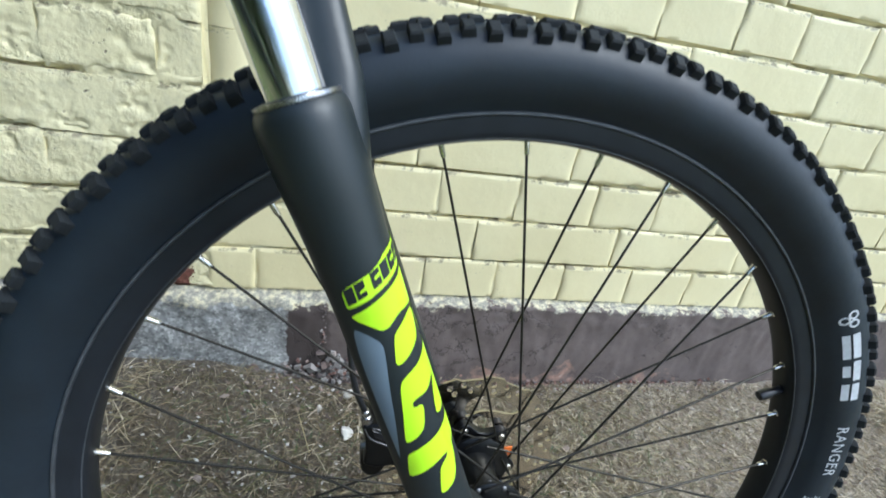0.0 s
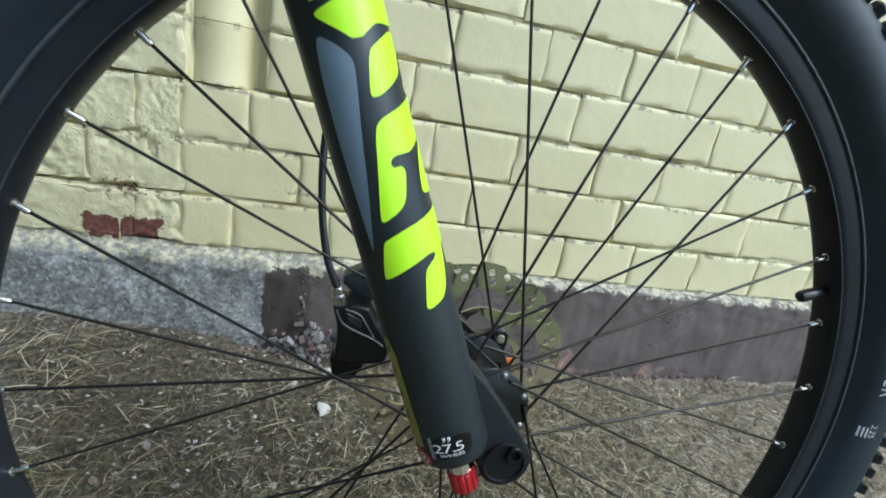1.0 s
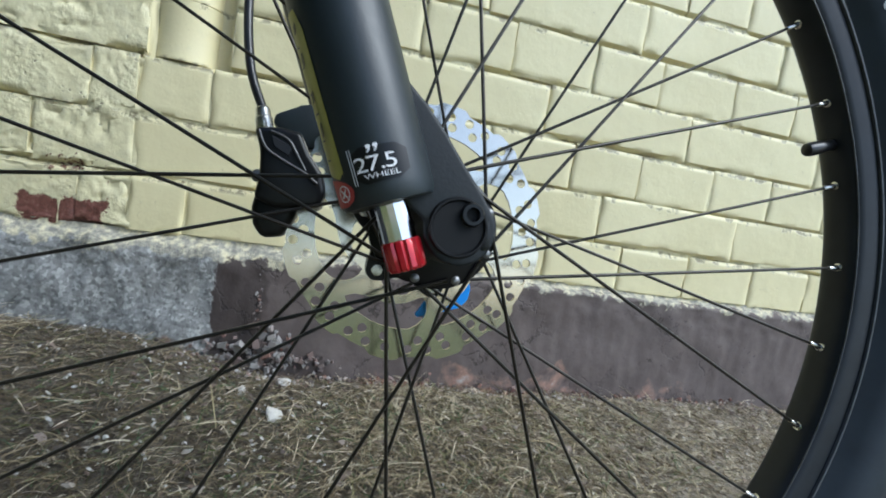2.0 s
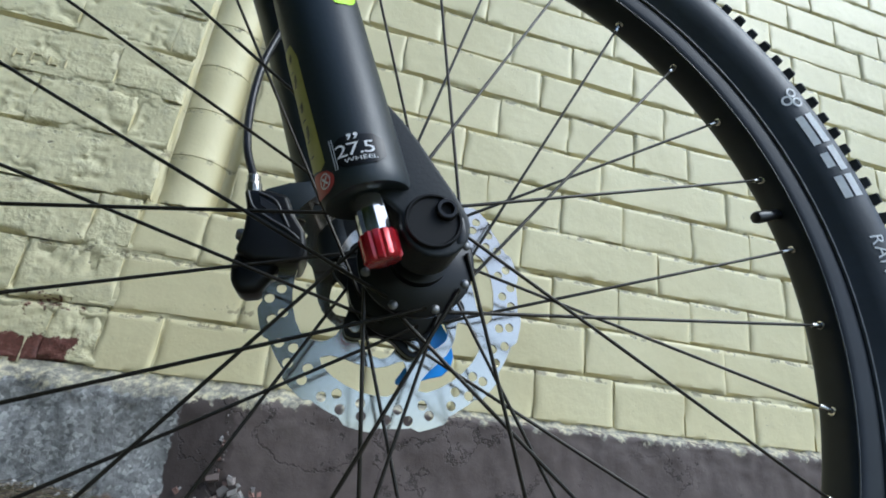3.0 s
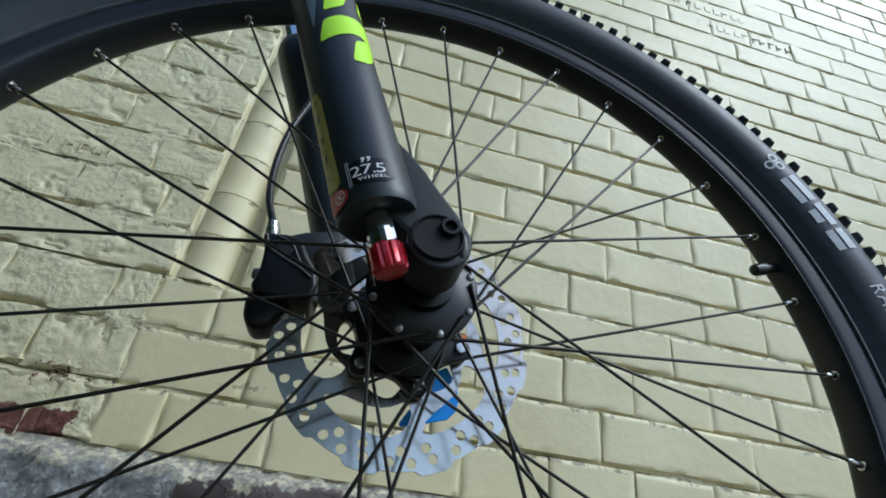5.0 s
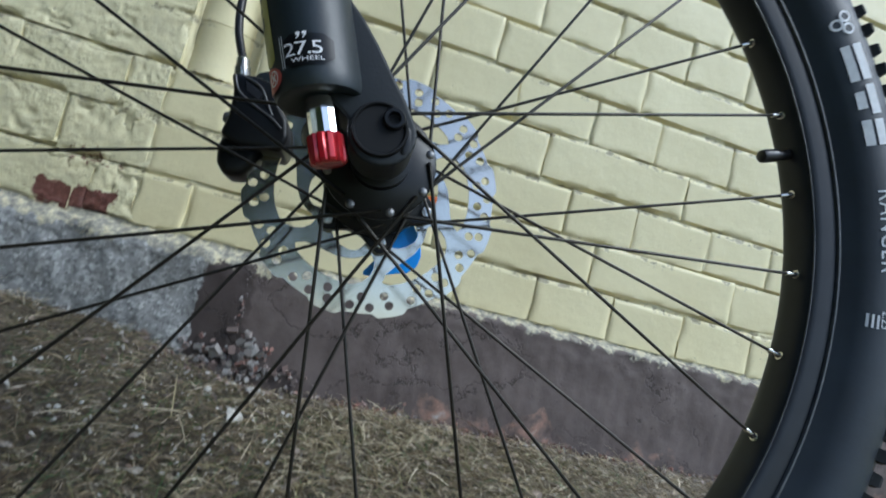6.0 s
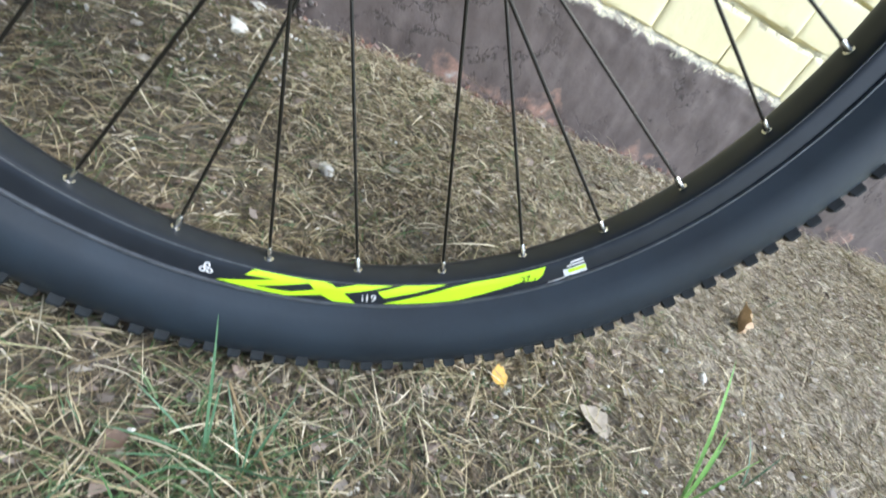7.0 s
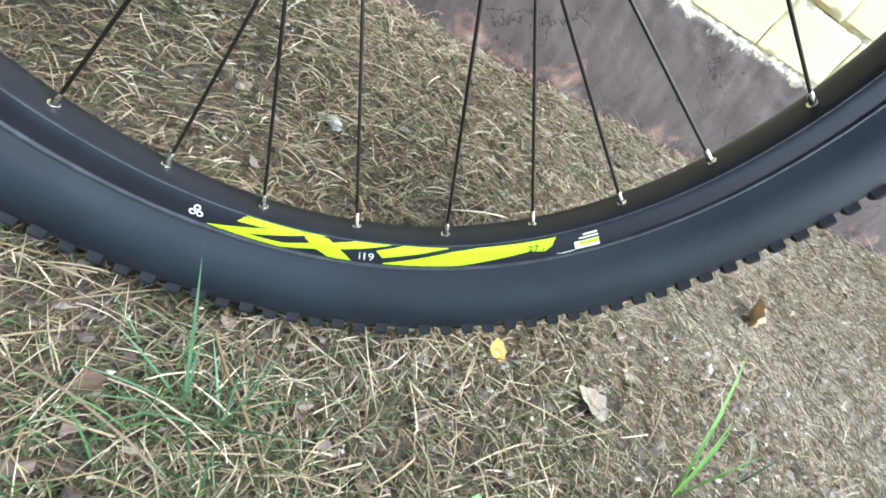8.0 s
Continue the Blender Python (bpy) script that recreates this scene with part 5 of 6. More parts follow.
def blades(name, xs, ys, length, width, lift, rise, arch, segs=3):
    """Loose ribbons of dry grass: each a narrow folded strip with a kink, lying across the ground."""
    n = len(xs)
    ang = nrng.uniform(0, math.tau, n)
    bend = nrng.normal(0, 0.32, n)
    pitch = nrng.normal(rise, abs(rise) * 0.9 + 0.05, n)
    twist = nrng.uniform(0, math.pi, n)
    px, py = xs.copy(), ys.copy()
    base = GZ(xs, ys) + nrng.uniform(*lift, n)
    rows = []
    for s in range(segs + 1):
        t = s / segs
        a = ang + bend * (t - 0.5)
        if s:
            px, py = px + np.cos(a) * length / segs, py + np.sin(a) * length / segs
        z = base + length * (pitch * t + arch * 4 * t * (1 - t))
        z = np.maximum(z, GZ(px, py) + 0.0004)
        w = width * (1.0 - 0.75 * t ** 3) / 2
        tw = twist + 0.9 * t
        ox, oy, oz = -np.sin(a) * np.cos(tw) * w, np.cos(a) * np.cos(tw) * w, np.sin(tw) * w * 0.8
        rows.append((np.stack([px + ox, py + oy, z + oz], 1), np.stack([px - ox, py - oy, z - oz], 1)))
    verts = np.stack([v for pair in rows for v in pair], 1).reshape(-1, 3)
    k = 2 * (segs + 1)
    b = (np.arange(n) * k)[:, None, None]
    f = np.array([(2 * s, 2 * s + 1, 2 * s + 3, 2 * s + 2) for s in range(segs)])[None]
    faces = (b + f).reshape(-1, 4)
    me = bpy.data.meshes.new(name)
    me.from_pydata(verts.tolist(), [], faces.tolist())
    me.update()
    me.polygons.foreach_set("use_smooth", [True] * len(me.polygons))
    return me


M_STRAW = per_island("dry_grass_straw", ((0.212, 0.157, 0.087), (0.380, 0.306, 0.177), (0.509, 0.428, 0.277), (0.306, 0.240, 0.131), (0.137, 0.102, 0.060), (0.423, 0.347, 0.204), (0.212, 0.209, 0.083), (0.603, 0.525, 0.371), (0.338, 0.285, 0.177), (0.740, 0.653, 0.471), (0.159, 0.123, 0.068)), 0.65)
M_THATCH = per_island("old_thatch", ((0.106, 0.079, 0.043), (0.191, 0.144, 0.084), (0.137, 0.107, 0.069), (0.254, 0.198, 0.121), (0.063, 0.046, 0.029), (0.117, 0.134, 0.043), (0.159, 0.118, 0.080)), 0.9)
M_GRASS = per_island("green_grass", ((0.05, 0.11, 0.03), (0.09, 0.16, 0.05), (0.07, 0.13, 0.06), (0.15, 0.20, 0.08), (0.05, 0.10, 0.035)), 0.55)
M_DEADLEAF = per_island("dead_leaves", ((0.15, 0.105, 0.078), (0.22, 0.165, 0.13), (0.29, 0.24, 0.20), (0.11, 0.075, 0.062), (0.36, 0.32, 0.27), (0.17, 0.14, 0.115), (0.08, 0.06, 0.05)), 0.75)
M_CHIP = per_island("pale_stone_chips", ((0.55, 0.53, 0.48), (0.66, 0.64, 0.60), (0.42, 0.40, 0.36), (0.34, 0.31, 0.26)), 0.85)


def scatter(n, x0, x1, y0, y1):
    return nrng.uniform(x0, x1, n), nrng.uniform(y0, y1, n)


x, y = scatter(52000, -0.40, 1.05, -0.26, 0.415)
keep = nrng.uniform(0, 1, len(x)) < 0.35 + 0.65 * (x < 0.34 + 0.1 * nrng.normal(0, 1, len(x)))
x, y = x[keep], y[keep]
old = blades("old_thatch", x, y, nrng.gamma(4, 0.0036, len(x)) + 0.004, nrng.uniform(0.0005, 0.0012, len(x)), (0.0, 0.006), 0.10, 0.07)
old.materials.append(M_THATCH)
tagged(new("thatch", old), "matted brown dead grass", "dead grass", kind="stuff")
x, y = scatter(40000, -0.40, 1.05, -0.26, 0.412)
keep = nrng.uniform(0, 1, len(x)) < 0.30 + 0.70 * np.exp(-((np.maximum(x, 0.12) - 0.12) / 0.30) ** 2)
keep &= (nrng.uniform(0, 1, len(x)) < 0.5) | (x > 0.0) | (y < 0.06)
keep &= (nrng.uniform(0, 1, len(x)) < 0.35) | (x > -0.08) | (y < 0.22)
keep &= (nrng.uniform(0, 1, len(x)) < 0.40) | (y > 0.10) | (np.array([noise.noise((a * 13, b * 13, 3)) for a, b in zip(x, y)]) > 0.02)
x, y = x[keep], y[keep]
top = blades("straw", x, y, nrng.gamma(3, 0.0052, len(x)) + 0.005, nrng.uniform(0.0004, 0.00110, len(x)), (0.003, 0.011), 0.14, 0.10, 3)
top.materials.append(M_STRAW)
tagged(new("straw", top), "loose pale straw of cut dry grass", "straw", kind="stuff")
x, y = scatter(64000, -0.40, 1.15, -0.26, 0.412)
keep = nrng.uniform(-0.6, 0.55, len(x)) < x
x, y = x[keep], y[keep]
chaff = blades("chaff", x, y, nrng.gamma(3, 0.0030, len(x)) + 0.002, nrng.uniform(0.0006, 0.0018, len(x)), (0.0, 0.006), 0.10, 0.06, 2)
chaff.materials.append(per_island("pale_chaff", ((0.407, 0.345, 0.241), (0.194, 0.146, 0.103), (0.563, 0.495, 0.368), (0.698, 0.631, 0.500), (0.291, 0.223, 0.152), (0.116, 0.087, 0.064), (0.485, 0.417, 0.314), (0.165, 0.117, 0.088), (0.213, 0.184, 0.098)), 0.75))
tagged(new("chaff", chaff), "short pale chaff on dusty soil", "chaff", kind="stuff")
x, y = nrng.normal(0.3, 1.0, 52000), 0.41 - np.abs(nrng.normal(0, 0.75, 52000))
keep = ((x < -0.38) | (x > 1.0) | (y < -0.25)) & (y < 0.405)
x, y = x[keep], y[keep]
wide = blades("outer_straw", x, y, nrng.gamma(4, 0.007, len(x)) + 0.008, nrng.uniform(0.0006, 0.0016, len(x)), (0.0, 0.010), 0.10, 0.08)
wide.materials.append(M_STRAW)
tagged(new("outer_straw", wide), "loose straw of cut dry grass", "straw", kind="stuff")
# long bleached stalks lying on top
x, y = scatter(3000, -0.35, 0.95, -0.25, 0.40)
keep = nrng.uniform(0, 1, len(x)) < 0.10 + 0.90 * np.exp(-((np.maximum(x, 0.22) - 0.22) / 0.24) ** 2)
keep &= (nrng.uniform(0, 1, len(x)) < 0.30) | (y < 0.05)
x, y = x[keep], y[keep]
stalks = blades("stalks", x, y, nrng.gamma(5, 0.0072, len(x)) + 0.014, nrng.uniform(0.0006, 0.0014, len(x)), (0.005, 0.014), 0.05, 0.07, 5)
stalks.materials.append(M_STRAW)
tagged(new("stalks", stalks), "long bleached grass stalks", "straw", kind="stuff")
# sparse young green blades among the straw
x = np.concatenate([nrng.normal(0.016, 0.036, 280), nrng.normal(-0.05, 0.03, 50), nrng.normal(0.60, 0.07, 260), nrng.uniform(-0.3, 1.0, 160), nrng.uniform(-0.35, 0.45, 1500), nrng.uniform(-0.12, 0.34, 1500)])
y = np.concatenate([nrng.normal(-0.118, 0.022, 280), nrng.normal(-0.17, 0.03, 50), nrng.normal(-0.145, 0.025, 260), nrng.uniform(-0.25, 0.38, 160), nrng.uniform(0.0, 0.36, 1500), nrng.uniform(-0.23, -0.02, 1500)])
green = blades("young_grass", x, y, np.where(np.arange(len(x)) < 750, nrng.uniform(0.010, 0.030, len(x)), nrng.uniform(0.008, 0.022, len(x))), nrng.uniform(0.0005, 0.0012, len(x)), (0.002, 0.008), 0.40, 0.12, 4)
green.materials.append(M_GRASS)
tagged(new("young_grass", green), "thin young green grass", "grass", kind="stuff")


def litter(name, n, size, x0, x1, y0, y1, flat, material, label, category):
    """Small flakes with a crumpled outline."""
    verts, faces = [], []
    for _ in range(n):
        cx, cy, s, a = nrng.uniform(x0, x1), nrng.uniform(y0, y1), nrng.uniform(*size), nrng.uniform(0, math.tau)
        tx, ty = nrng.normal(0, 0.35), nrng.normal(0, 0.35)
        k, m = len(verts), 7
        zc = ground_z(cx, cy) + nrng.uniform(0.003, 0.010)
        verts.append((cx, cy, zc + s * flat))
        for i in range(m):
            r = s * nrng.uniform(0.55, 1.0) * (1.0 if i % 2 else 0.75)
            dx, dy = r * math.cos(a + math.tau * i / m), r * 0.7 * math.sin(a + math.tau * i / m)
            verts.append((cx + dx, cy + dy, zc + dx * tx + dy * ty + nrng.normal(0, s * 0.12)))
        faces += [(k, k + 1 + i, k + 1 + (i + 1) % m) for i in range(m)]
        if flat > 0.3:
            verts.append((cx, cy, zc - s * 0.5))
            faces += [(len(verts) - 1, k + 1 + (i + 1) % m, k + 1 + i) for i in range(m)]
    me = mesh_of(name, verts, faces)
    me.materials.append(material)
    return tagged(new(name, me), label, category, kind="stuff")


litter("leaf_litter", 900, (0.003, 0.0095), -0.35, 1.0, -0.25, 0.40, 0.12, M_DEADLEAF, "crumbled brown dead leaves", "leaf litter")
litter("dead_leaf_scraps", 300, (0.004, 0.0105), -0.15, 0.60, -0.22, 0.04, 0.25, M_DEADLEAF, "curled scraps of grey-brown dead leaves", "leaf litter")
litter("stone_chips", 760, (0.0010, 0.0034), -0.35, 1.3, -0.25, 0.40, 0.5, M_CHIP, "small pale chips of mortar and stone", "gravel")
litter("mortar_chips", 110, (0.0018, 0.0050), 0.16, 0.62, -0.16, 0.06, 0.4, M_CHIP, "pale flakes of mortar on dusty soil", "gravel")
litter("gravel", 240, (0.0012, 0.0048), -0.45, -0.02, 0.20, 0.41, 0.5, M_CHIP, "loose grit and mortar chips on bare soil", "gravel")
litter("crumbs", 420, (0.0012, 0.0055), -0.22, 0.75, 0.385, 0.418, 0.5, per_island("render_crumbs", ((0.30, 0.27, 0.23), (0.18, 0.13, 0.11), (0.46, 0.43, 0.39), (0.27, 0.15, 0.11), (0.13, 0.11, 0.10)), 0.9), "crumbs of render and brick along the plinth", "rubble")


def stone(x, y, size, seed, label):
    bm = bmesh.new()
    bmesh.ops.create_icosphere(bm, subdivisions=2, radius=1.0)
    for v in bm.verts:
        n = 1 + 0.45 * noise.noise(v.co * 1.1 + Vector((seed, 0, 0))) + 0.12 * noise.noise(v.co * 3 + Vector((0, seed, 0)))
        v.co = Vector((v.co.x * size, v.co.y * size * 0.75, v.co.z * size * 0.6)) * n
    me = bpy.data.meshes.new("stone")
    bm.to_mesh(me)
    bm.free()
    me.materials.append(M_STONE)
    ob = tagged(new("stone", smooth(me, 40)), label, "stone", "loose stones")
    ob.matrix_world = pose(x, y, ground_z(x, y) + size * 0.45, 10 * seed, 7 * seed, 40 * seed)


M_STONE = rough_stone("pale_stone", ((0.3, (0.42, 0.40, 0.35)), (0.6, (0.62, 0.60, 0.55)), (0.8, (0.74, 0.72, 0.68))), 60, 0.001)
for i, (x, y, s) in enumerate(((-0.083, 0.394, 0.011), (-0.085, 0.312, 0.014), (0.04, 0.14, 0.010), (0.298, -0.096, 0.0050), (0.103, -0.118, 0.0042), (0.309, -0.041, 0.0075), (0.318, -0.052, 0.0055), (0.475, 0.029, 0.007), (0.52, 0.0, 0.006), (0.43, 0.05, 0.005), (-0.13, 0.36, 0.008), (0.60, 0.03, 0.006), (0.36, -0.02, 0.004))):
    stone(x, y, s, i + 1, "pale rough stone lying in the dry grass")


def leaf(name, x, y, size, turn, colour, label, category, tilt=(10, -8), curl=0.35, points=9):
    """A broad leaf with a midrib fold, wavy rim and short stalk."""
    verts, faces = [], []
    n = 14
    for i in range(n + 1):
        t = i / n
        w = 0.42 * math.sin(math.pi * t ** 0.8) ** 0.8 * (1 + 0.13 * math.sin(t * points * 2.2))
        for s in (-1, -0.5, 0, 0.5, 1):
            verts.append((t - 0.5, w * s, curl * (abs(s) ** 1.5 * w + 0.35 * (t - 0.5) ** 2) + 0.02 * math.sin(9 * t + 3 * s)))
    for i in range(n):
        for s in range(4):
            faces.append((i * 5 + s, (i + 1) * 5 + s, (i + 1) * 5 + s + 1, i * 5 + s + 1))
    me = smooth(mesh_of(name, [(a * size, b * size, c * size) for a, b, c in verts], faces), 70)
    me.materials.append(colour)
    ob = tagged(new(name, me), label, category)
    ob.matrix_world = pose(x, y, ground_z(x, y) + 0.011, tilt[0], tilt[1], turn)
    return ob


leaf("fallen_leaf", 0.219, -0.018, 0.021, 20, plain("ochre_leaf", (0.55, 0.33, 0.07), 0.6, 0, 0.2, 150), "small ochre-yellow leaf beside the tyre", "leaf", (25, 10))
leaf("dead_leaf", 0.566, 0.116, 0.042, 80, plain("tan_leaf", (0.50, 0.35, 0.21), 0.7, 0, 0.25, 90), "curled tan dead leaf standing in straw", "leaf", (40, -50), 0.8)
leaf("dead_leaf", -0.030, -0.112, 0.015, 30, plain("brown_leaf", (0.13, 0.085, 0.06), 0.75, 0, 0.3, 90), "crumpled brown dead leaf on the ground", "leaf", (10, -10), 0.6)
leaf("dead_leaf", 0.306, -0.045, 0.034, 130, plain("bleached_leaf", (0.36, 0.31, 0.25), 0.75, 0, 0.25, 90), "bleached pale dead leaf on the ground", "leaf", (4, -6), 0.3)
leaf("weed_leaf", 0.498, -0.110, 0.040, 40, plain("weed_green", (0.11, 0.22, 0.06), 0.5, 0, 0.2, 60), "broad green weed leaf", "weed", (6, -14), 0.4, 3)
leaf("weed_leaf", 0.193, -0.135, 0.012, 60, plain("weed_light_green", (0.13, 0.27, 0.07), 0.5, 0, 0.2, 60), "small green weed leaf", "weed", (5, -20), 0.4, 3)


def tuft(x, y, specs, label, fresh=False):
    """A grass plant; each blade is a folded, tapering, bending strip."""
    base = tagged(new("grass_tuft"), label, "grass", "grass tufts")
    base.matrix_world = Matrix.Translation((x, y, ground_z(x, y)))
    for ang, length, width, lean, droop in specs:
        verts, faces = [], []
        n = 12
        a = radians(ang)
        for i in range(n + 1):
            t = i / n
            r = length * (math.sin(lean) * t + droop * t * t)
            z = length * (math.cos(lean) * t - 0.55 * droop * t * t)
            w = 0.58 * width * (0.75 + 0.6 * t) * (1 - t ** 2.6) + 0.0002
            cx, cy = r * math.cos(a), r * math.sin(a)
            for s, d in ((-1, 0.0), (0, -0.25), (1, 0.0)):
                verts.append((cx - math.sin(a) * s * w / 2, cy + math.cos(a) * s * w / 2, max(z + d * w, 0.0005)))
        for i in range(n):
            for s in range(2):
                faces.append((i * 3 + s, (i + 1) * 3 + s, (i + 1) * 3 + s + 1, i * 3 + s + 1))
        part("blade", smooth(mesh_of("blade", verts, faces), 60), M_FRESH if fresh else M_BLADE, base)


m, nt, b = base_material("fresh_grass_blade", 0.45)
p = coords(nt)
nt.links.new(ramp(nt, noise_at(nt, p, 55), ((0.3, (0.05, 0.115, 0.058)), (0.7, (0.10, 0.19, 0.10)))), b.inputs["Base Color"])
b.inputs["Subsurface Weight"].default_value = 0.0
M_BLADE = m
M_FRESH = plain("bright_grass_blade", (0.16, 0.32, 0.07), 0.45, 0, 0.2, 60)
tuft(0.370, -0.107, [(100, 0.135, 0.0105, 0.34, 0.10), (88, 0.085, 0.0070, 0.22, 0.10), (62, 0.075, 0.0046, 0.30, 0.15), (110, 0.070, 0.0030, 0.25, 0.2), (20, 0.080, 0.0030, 0.35, 0.35), (150, 0.05, 0.0028, 0.3, 0.2), (260, 0.045, 0.003, 0.3, 0.3)], "fresh green tuft with one tall broad blade", True)
tuft(0.455, -0.085, [(80, 0.060, 0.0028, 0.25, 0.5), (30, 0.055, 0.0024, 0.3, 0.2), (200, 0.05, 0.0022, 0.4, 0.3), (300, 0.04, 0.002, 0.5, 0.2)], "small green grass tuft in straw")
tuft(0.014, -0.110, [(118, 0.105, 0.0028, 0.16, 0.05), (95, 0.060, 0.0024, 0.2, 0.1), (185, 0.055, 0.0020, 0.75, 0.25), (200, 0.048, 0.0020, 0.85, 0.2), (225, 0.050, 0.0020, 0.7, 0.3), (160, 0.060, 0.0022, 0.6, 0.2), (10, 0.05, 0.002, 0.5, 0.2), (330, 0.07, 0.002, 0.8, 0.2), (290, 0.06, 0.0022, 0.7, 0.3)], "straggling blue-green grass tuft")
tuft(0.036, -0.120, [(60, 0.060, 0.0022, 0.5, 0.2), (120, 0.055, 0.002, 0.5, 0.3), (20, 0.07, 0.002, 0.7, 0.2), (270, 0.06, 0.002, 0.7, 0.2), (200, 0.05, 0.0022, 0.6, 0.2), (340, 0.055, 0.002, 0.5, 0.3), (90, 0.045, 0.002, 0.2, 0.2)], "low green grass tuft")
tuft(-0.056, -0.162, [(95, 0.085, 0.0030, 0.15, 0.1), (130, 0.07, 0.0026, 0.3, 0.2), (40, 0.06, 0.0024, 0.4, 0.2), (250, 0.05, 0.0024, 0.4, 0.3), (340, 0.05, 0.002, 0.5, 0.2)], "low green grass tuft")
tuft(0.70, -0.105, [(160, 0.075, 0.004, 0.9, 0.25), (120, 0.05, 0.003, 0.6, 0.3), (60, 0.05, 0.003, 0.6, 0.2), (200, 0.05, 0.003, 0.8, 0.2), (20, 0.06, 0.003, 0.7, 0.2), (280, 0.05, 0.003, 0.8, 0.2)], "low green grass tuft")
tuft(0.88, -0.05, [(20 + 47 * i, 0.05 + 0.004 * i, 0.0026, 0.5, 0.25) for i in range(8)], "low green grass tuft")
tuft(0.09, 0.165, [(10, 0.05, 0.002, 0.9, 0.2), (40, 0.06, 0.002, 0.9, 0.2), (340, 0.05, 0.002, 1.0, 0.2), (170, 0.04, 0.002, 0.8, 0.2)], "few thin green blades in the straw")
# a brown woody stem lying across the straw
stem = tube("twig", [(0.016, -0.074, ground_z(0.016, -0.074) + 0.020), (0.028, -0.092, ground_z(0.028, -0.092) + 0.018), (0.045, -0.113, ground_z(0.045, -0.113) + 0.016), (0.064, -0.140, ground_z(0.064, -0.140) + 0.012)], 0.0010, 8, 4)
stem.materials.append(plain("twig_bark", (0.20, 0.145, 0.075), 0.7, 0, 0.2, 120))
tagged(new("twig", stem), "thin tan dead twig lying on straw", "twig")
# broken render, brick and mortar crumbled out of the plinth's foot
def chunk(verts, faces, x, y, z, size, rng):
    """One angular lump: a box with its corners knocked about."""
    k = len(verts)
    turn = Matrix.Rotation(rng.uniform(0, math.tau), 3, "Y") @ Matrix.Rotation(rng.uniform(-0.5, 0.5), 3, "X")
    sx, sy, sz = size * rng.uniform(0.7, 1.3), size * rng.uniform(0.45, 0.8), size * rng.uniform(0.5, 1.0)
    for a in (-1, 1):
        for b in (-1, 1):
            for c in (-1, 1):
                v = turn @ Vector((a * sx * rng.uniform(0.45, 1), b * sy * rng.uniform(0.5, 1), c * sz * rng.uniform(0.45, 1)))
                verts.append((x + v.x, y + v.y, z + v.z))
    faces += [tuple(k + q for q in f) for f in ((0, 1, 3, 2), (4, 6, 7, 5), (0, 4, 5, 1), (2, 3, 7, 6), (0, 2, 6, 4), (1, 5, 7, 3))]


def rubble(name, spots, material, label, seed):
    rng = random.Random(seed)
    verts, faces = [], []
    for cx, cz, w, h, n, lo, hi in spots:
        for _ in range(n):
            x = cx + rng.gauss(0, w)
            z = max(ground_z(x, WALL_Y - 0.022) + 0.001, cz + rng.gauss(0, h))
            chunk(verts, faces, x, WALL_Y - 0.016 - 0.5 * lo - rng.uniform(0, 0.004), z, 0.5 * rng.uniform(lo, hi) * rng.choice((0.5, 0.7, 1.0)), rng)
    me = fix_normals(mesh_of(name, verts, faces))
    me.materials.append(material)
    tagged(new(name, me), label, "rubble", kind="stuff")


M_BROKEN = per_island("broken_render_pieces", ((0.225, 0.203, 0.188), (0.075, 0.064, 0.060), (0.300, 0.281, 0.259), (0.150, 0.120, 0.109), (0.240, 0.180, 0.154), (0.038, 0.032, 0.030), (0.375, 0.360, 0.338), (0.180, 0.098, 0.075), (0.112, 0.094, 0.086)), 0.9)
rubble("rubble", ((-0.115, 0.128, 0.016, 0.016, 90, 0.005, 0.018), (-0.165, 0.120, 0.022, 0.010, 50, 0.004, 0.014), (-0.080, 0.110, 0.030, 0.008, 60, 0.004, 0.013), (0.06, 0.088, 0.10, 0.004, 170, 0.002, 0.008), (0.40, 0.090, 0.16, 0.004, 130, 0.002, 0.006), (-0.130, 0.200, 0.003, 0.030, 34, 0.002, 0.006)), M_BROKEN, "crumbled render, mortar and brick at the plinth's foot", 41)
M_REDBITS = per_island("bare_red_brick_pieces", ((0.22, 0.10, 0.075), (0.30, 0.155, 0.12), (0.36, 0.22, 0.18), (0.15, 0.075, 0.06), (0.25, 0.18, 0.155)), 0.9)
rubble("brick_rubble", ((0.075, 0.092, 0.030, 0.004, 46, 0.005, 0.015), (-0.085, 0.140, 0.005, 0.010, 10, 0.004, 0.010), (0.22, 0.088, 0.06, 0.003, 40, 0.004, 0.012), (0.50, 0.092, 0.10, 0.003, 30, 0.004, 0.010)), M_REDBITS, "pink-red broken brick along the plinth's foot", 42)

# ---- the garden's trees, across the grass from the wall ----
m, nt, b = base_material("tree_bark", 0.9)
p = coords(nt)
nt.links.new(ramp(nt, noise_at(nt, p, 40, 6, 0.7), ((0.3, (0.05, 0.04, 0.03)), (0.7, (0.17, 0.14, 0.11)))), b.inputs["Base Color"])
bump(nt, b, noise_at(nt, p, 60, 5, 0.7), 0.8, 0.01)
M_BARK = m
M_LEAF = per_island("tree_leaves", ((0.06, 0.10, 0.022), (0.08, 0.12, 0.03), (0.07, 0.115, 0.025), (0.09, 0.14, 0.035), (0.05, 0.08, 0.02)), 0.55)


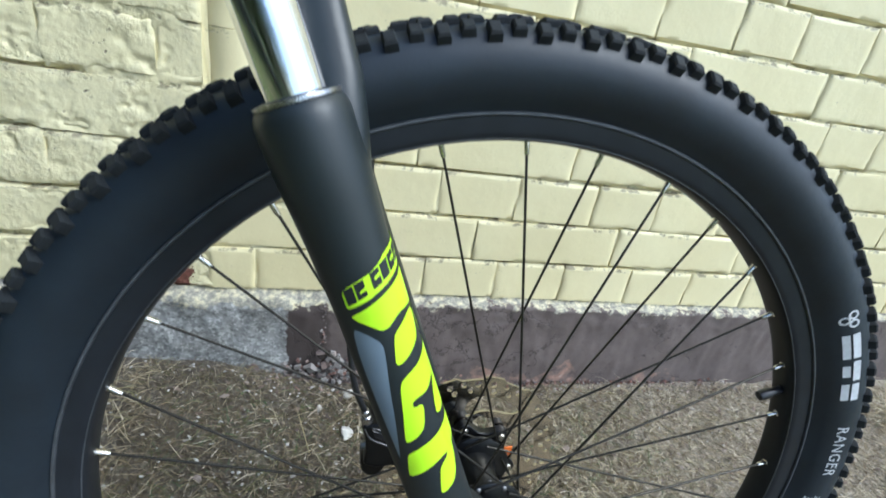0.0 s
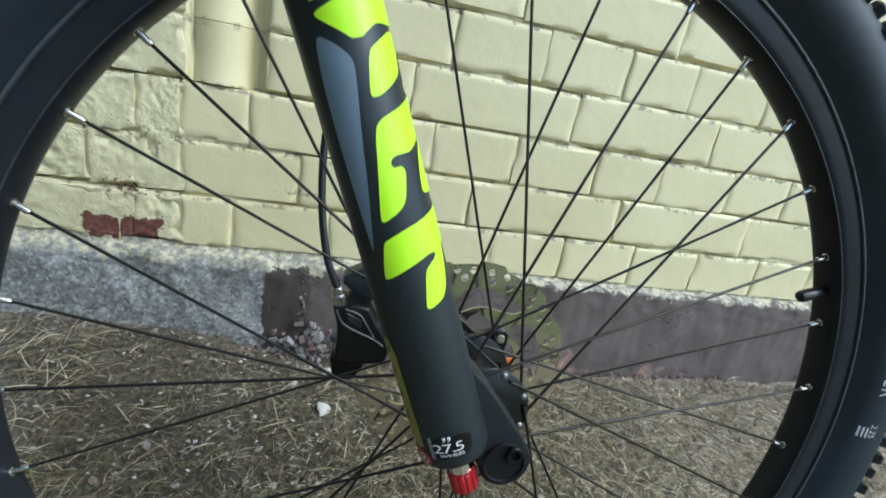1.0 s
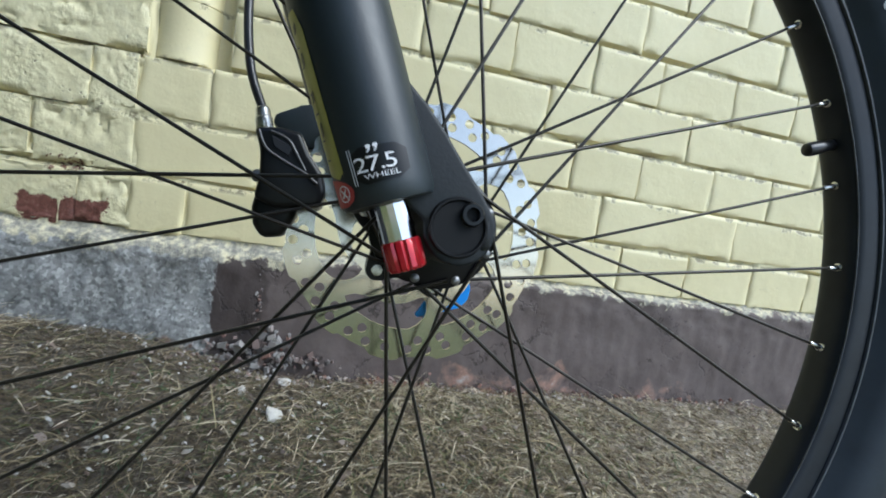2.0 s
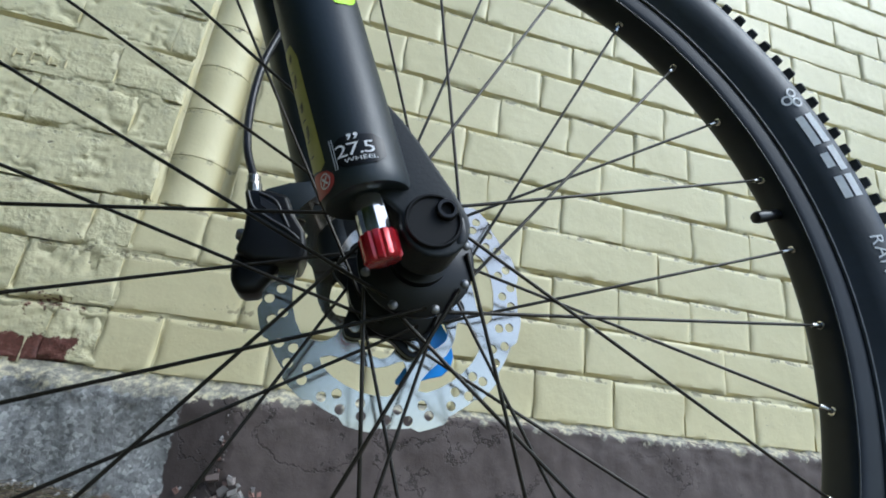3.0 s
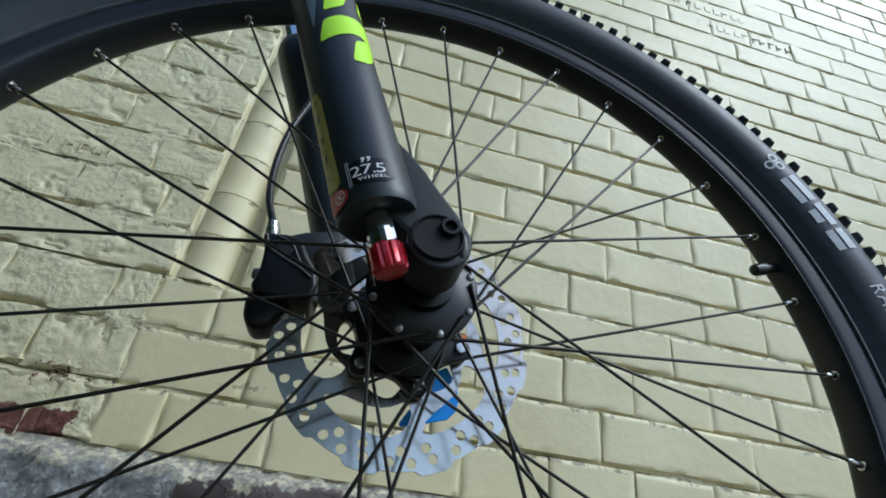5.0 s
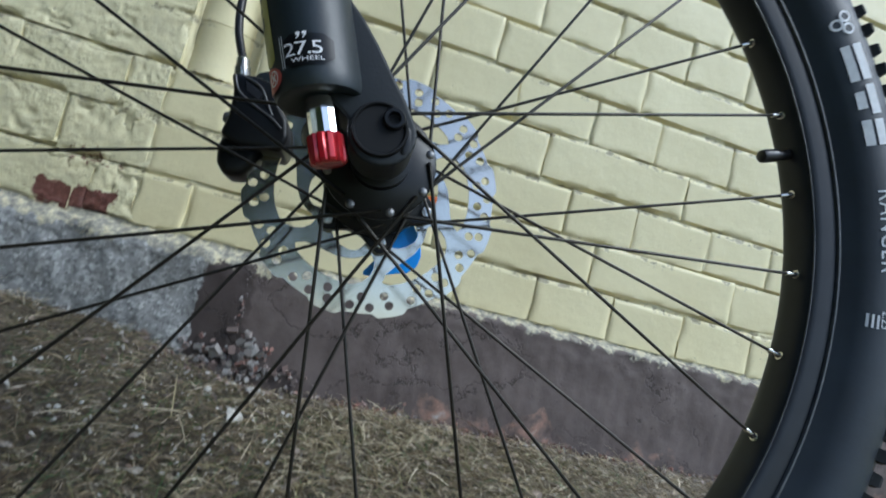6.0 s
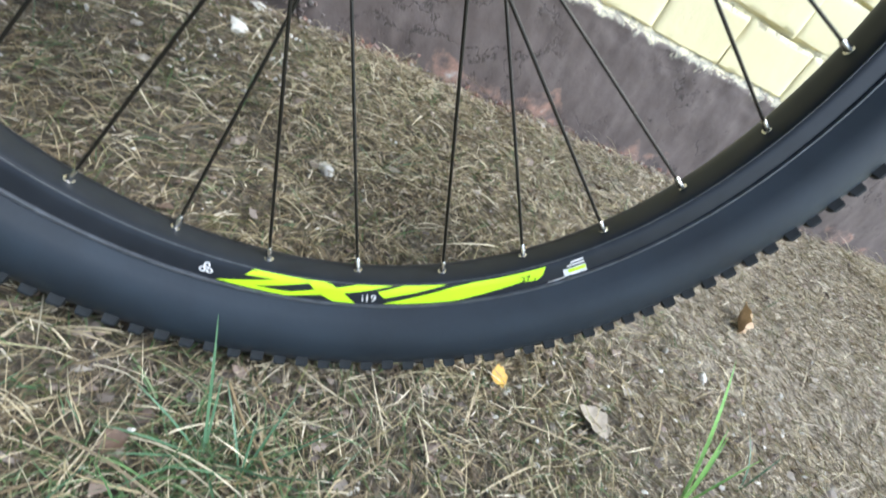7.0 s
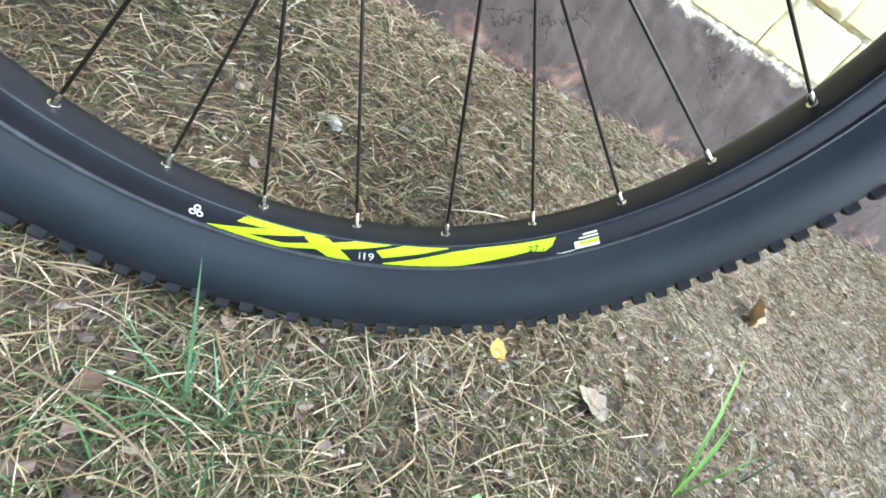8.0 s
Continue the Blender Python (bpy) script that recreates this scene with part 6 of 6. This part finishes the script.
def limb(line, r0, r1, sides=8):
    """A tapering round branch along a line of points."""
    verts, faces = [], []
    n = len(line) - 1
    for i, q in enumerate(line):
        d = (line[min(i + 1, n)] - line[max(i - 1, 0)]).normalized()
        u = d.cross(Vector((0.31, 0.93, 0.2))).normalized()
        v = d.cross(u)
        r = r0 + (r1 - r0) * i / n
        verts += [q + (u * math.cos(math.tau * k / sides) + v * math.sin(math.tau * k / sides)) * r for k in range(sides)]
    for i in range(n):
        for k in range(sides):
            j = (k + 1) % sides
            faces.append((i * sides + k, i * sides + j, (i + 1) * sides + j, (i + 1) * sides + k))
    return verts, faces


def tree(x, y, height, seed):
    """A broad-leaved garden tree: tapered trunk, limbs, and a crown of leaves in uneven clumps that hangs low."""
    rng = random.Random(seed)
    base = tagged(new("tree"), "leafy green garden tree standing on the grass", "tree", "garden trees")
    base.matrix_world = pose(x, y, ground_z(x, y) - 0.02, 0, 0, rng.uniform(0, 360))
    trunk_line = [Vector((0.10 * math.sin(2.2 * t + seed), 0.08 * math.sin(3.1 * t), 0.62 * height * t)) for t in (0, 0.15, 0.35, 0.55, 0.75, 1.0)]
    part("trunk", smooth(mesh_of("trunk", *limb(trunk_line, 0.13, 0.05, 12)), 60), M_BARK, base)
    lv, lf, knots = [], [], []
    for q in range(20):
        t = rng.uniform(0.08, 1.0)
        s = trunk_line[0].lerp(trunk_line[-1], t)
        a, reach = math.tau * q * 0.382 + rng.uniform(-0.3, 0.3), rng.uniform(0.9, 1.7) * (1.15 - 0.5 * t)
        end = s + Vector((math.cos(a) * reach, math.sin(a) * reach, rng.uniform(0.1, 0.9) * reach))
        mid = s.lerp(end, 0.5) + Vector((0, 0, 0.12 * reach))
        v, f = limb([s, s.lerp(mid, 0.6), mid, mid.lerp(end, 0.6), end], 0.035, 0.010, 6)
        k = len(lv)
        lv, lf = lv + v, lf + [tuple(k + i for i in g) for g in f]
        knots += [end, mid.lerp(end, 0.5), mid + Vector((rng.uniform(-0.3, 0.3), rng.uniform(-0.3, 0.3), -0.25))]
    part("limbs", smooth(mesh_of("limbs", lv, lf), 60), M_BARK, base)
    verts, faces = [], []
    for c in knots:
        size = rng.uniform(0.32, 0.62)
        for _ in range(210):
            d = Vector((rng.gauss(0, 1), rng.gauss(0, 1), rng.gauss(0, 0.8))).normalized() * size * rng.uniform(0.35, 1.05)
            o, w = c + d, rng.uniform(0.035, 0.065)
            u = Vector((rng.uniform(-1, 1), rng.uniform(-1, 1), rng.uniform(-0.8, 0.3))).normalized()
            v = u.cross(Vector((rng.uniform(-0.6, 0.6), rng.uniform(-0.6, 0.6), 1))).normalized()
            k = len(verts)
            verts += [o, o + u * w + v * w * 0.55, o + u * w * 2.1, o + u * w - v * w * 0.55]
            faces.append((k, k + 1, k + 2, k + 3))
    part("crown", mesh_of("crown", verts, faces), M_LEAF, base, "dense crown of small green leaves")
    return base


first_tree = tree(-2.9, -2.7, 4.6, 3)
for i, (x, y) in enumerate(((-3.7, -0.2), (-3.5, -1.5), (-4.9, -3.2), (-5.3, -0.9), (-3.0, -4.6), (-1.6, -4.4), (-5.0, 0.9))):
    copy_thing(first_tree, pose(x, y, ground_z(x, y) - 0.02, 0, 0, 70 * i + 25))

# ---- the bricks themselves, nearest ones piece by piece ----
near_bricks.sort(key=lambda b: (abs(0.5 * (b[2] + b[3]) - 0.3) + 0.6 * b[0] * ROW))
far_bricks += near_bricks[300:]
rng = random.Random(5)


def brick_pose(rec, far=False):
    r, header, a, b, old = rec
    old = None if far else old
    kind = "bat" if b - a < 0.1 else ("head" if b - a < 0.2 else "stretch")
    me = BRICKS[kind, rng.randrange(6), old]
    full = {"bat": 0.068, "head": HEAD, "stretch": STRETCH}[kind]
    y = WALL_Y + rng.uniform(-0.0013, 0.0013)
    tilt = rng.uniform(-0.45, 0.45) * (2.0 if old else 1.0)
    z = ROW0 + (r + 0.5) * ROW + rng.uniform(-0.0018, 0.0018)
    return me, pose(0.5 * (a + b), y, z, 0, tilt, rng.uniform(-0.4, 0.4)) @ Matrix.Diagonal(((b - a - GAP) / (full - GAP), 1, 1, 1))


for rec in near_bricks[:300]:
    me, mm = brick_pose(rec)
    part("brick", me, None, wall, "", mm)
verts, faces, mats, count = [], [], [], 0
for rec in far_bricks:
    me, mm = brick_pose(rec, rec[3] < -0.75 or rec[0] > 18 or rec[2] > 2.2)
    k = len(verts)
    verts += [mm @ v.co for v in me.vertices]
    faces += [[k + i for i in p.vertices] for p in me.polygons]
    mats += [1 if rec[4] else 0] * len(me.polygons)
rest = smooth(mesh_of("upper_bricks", verts, faces), 50)
rest.materials.append(M_WALL)
rest.materials.append(M_WORN)
rest.polygons.foreach_set("material_index", mats)
tagged(part("upper_bricks", rest, None, wall), kind="stuff")
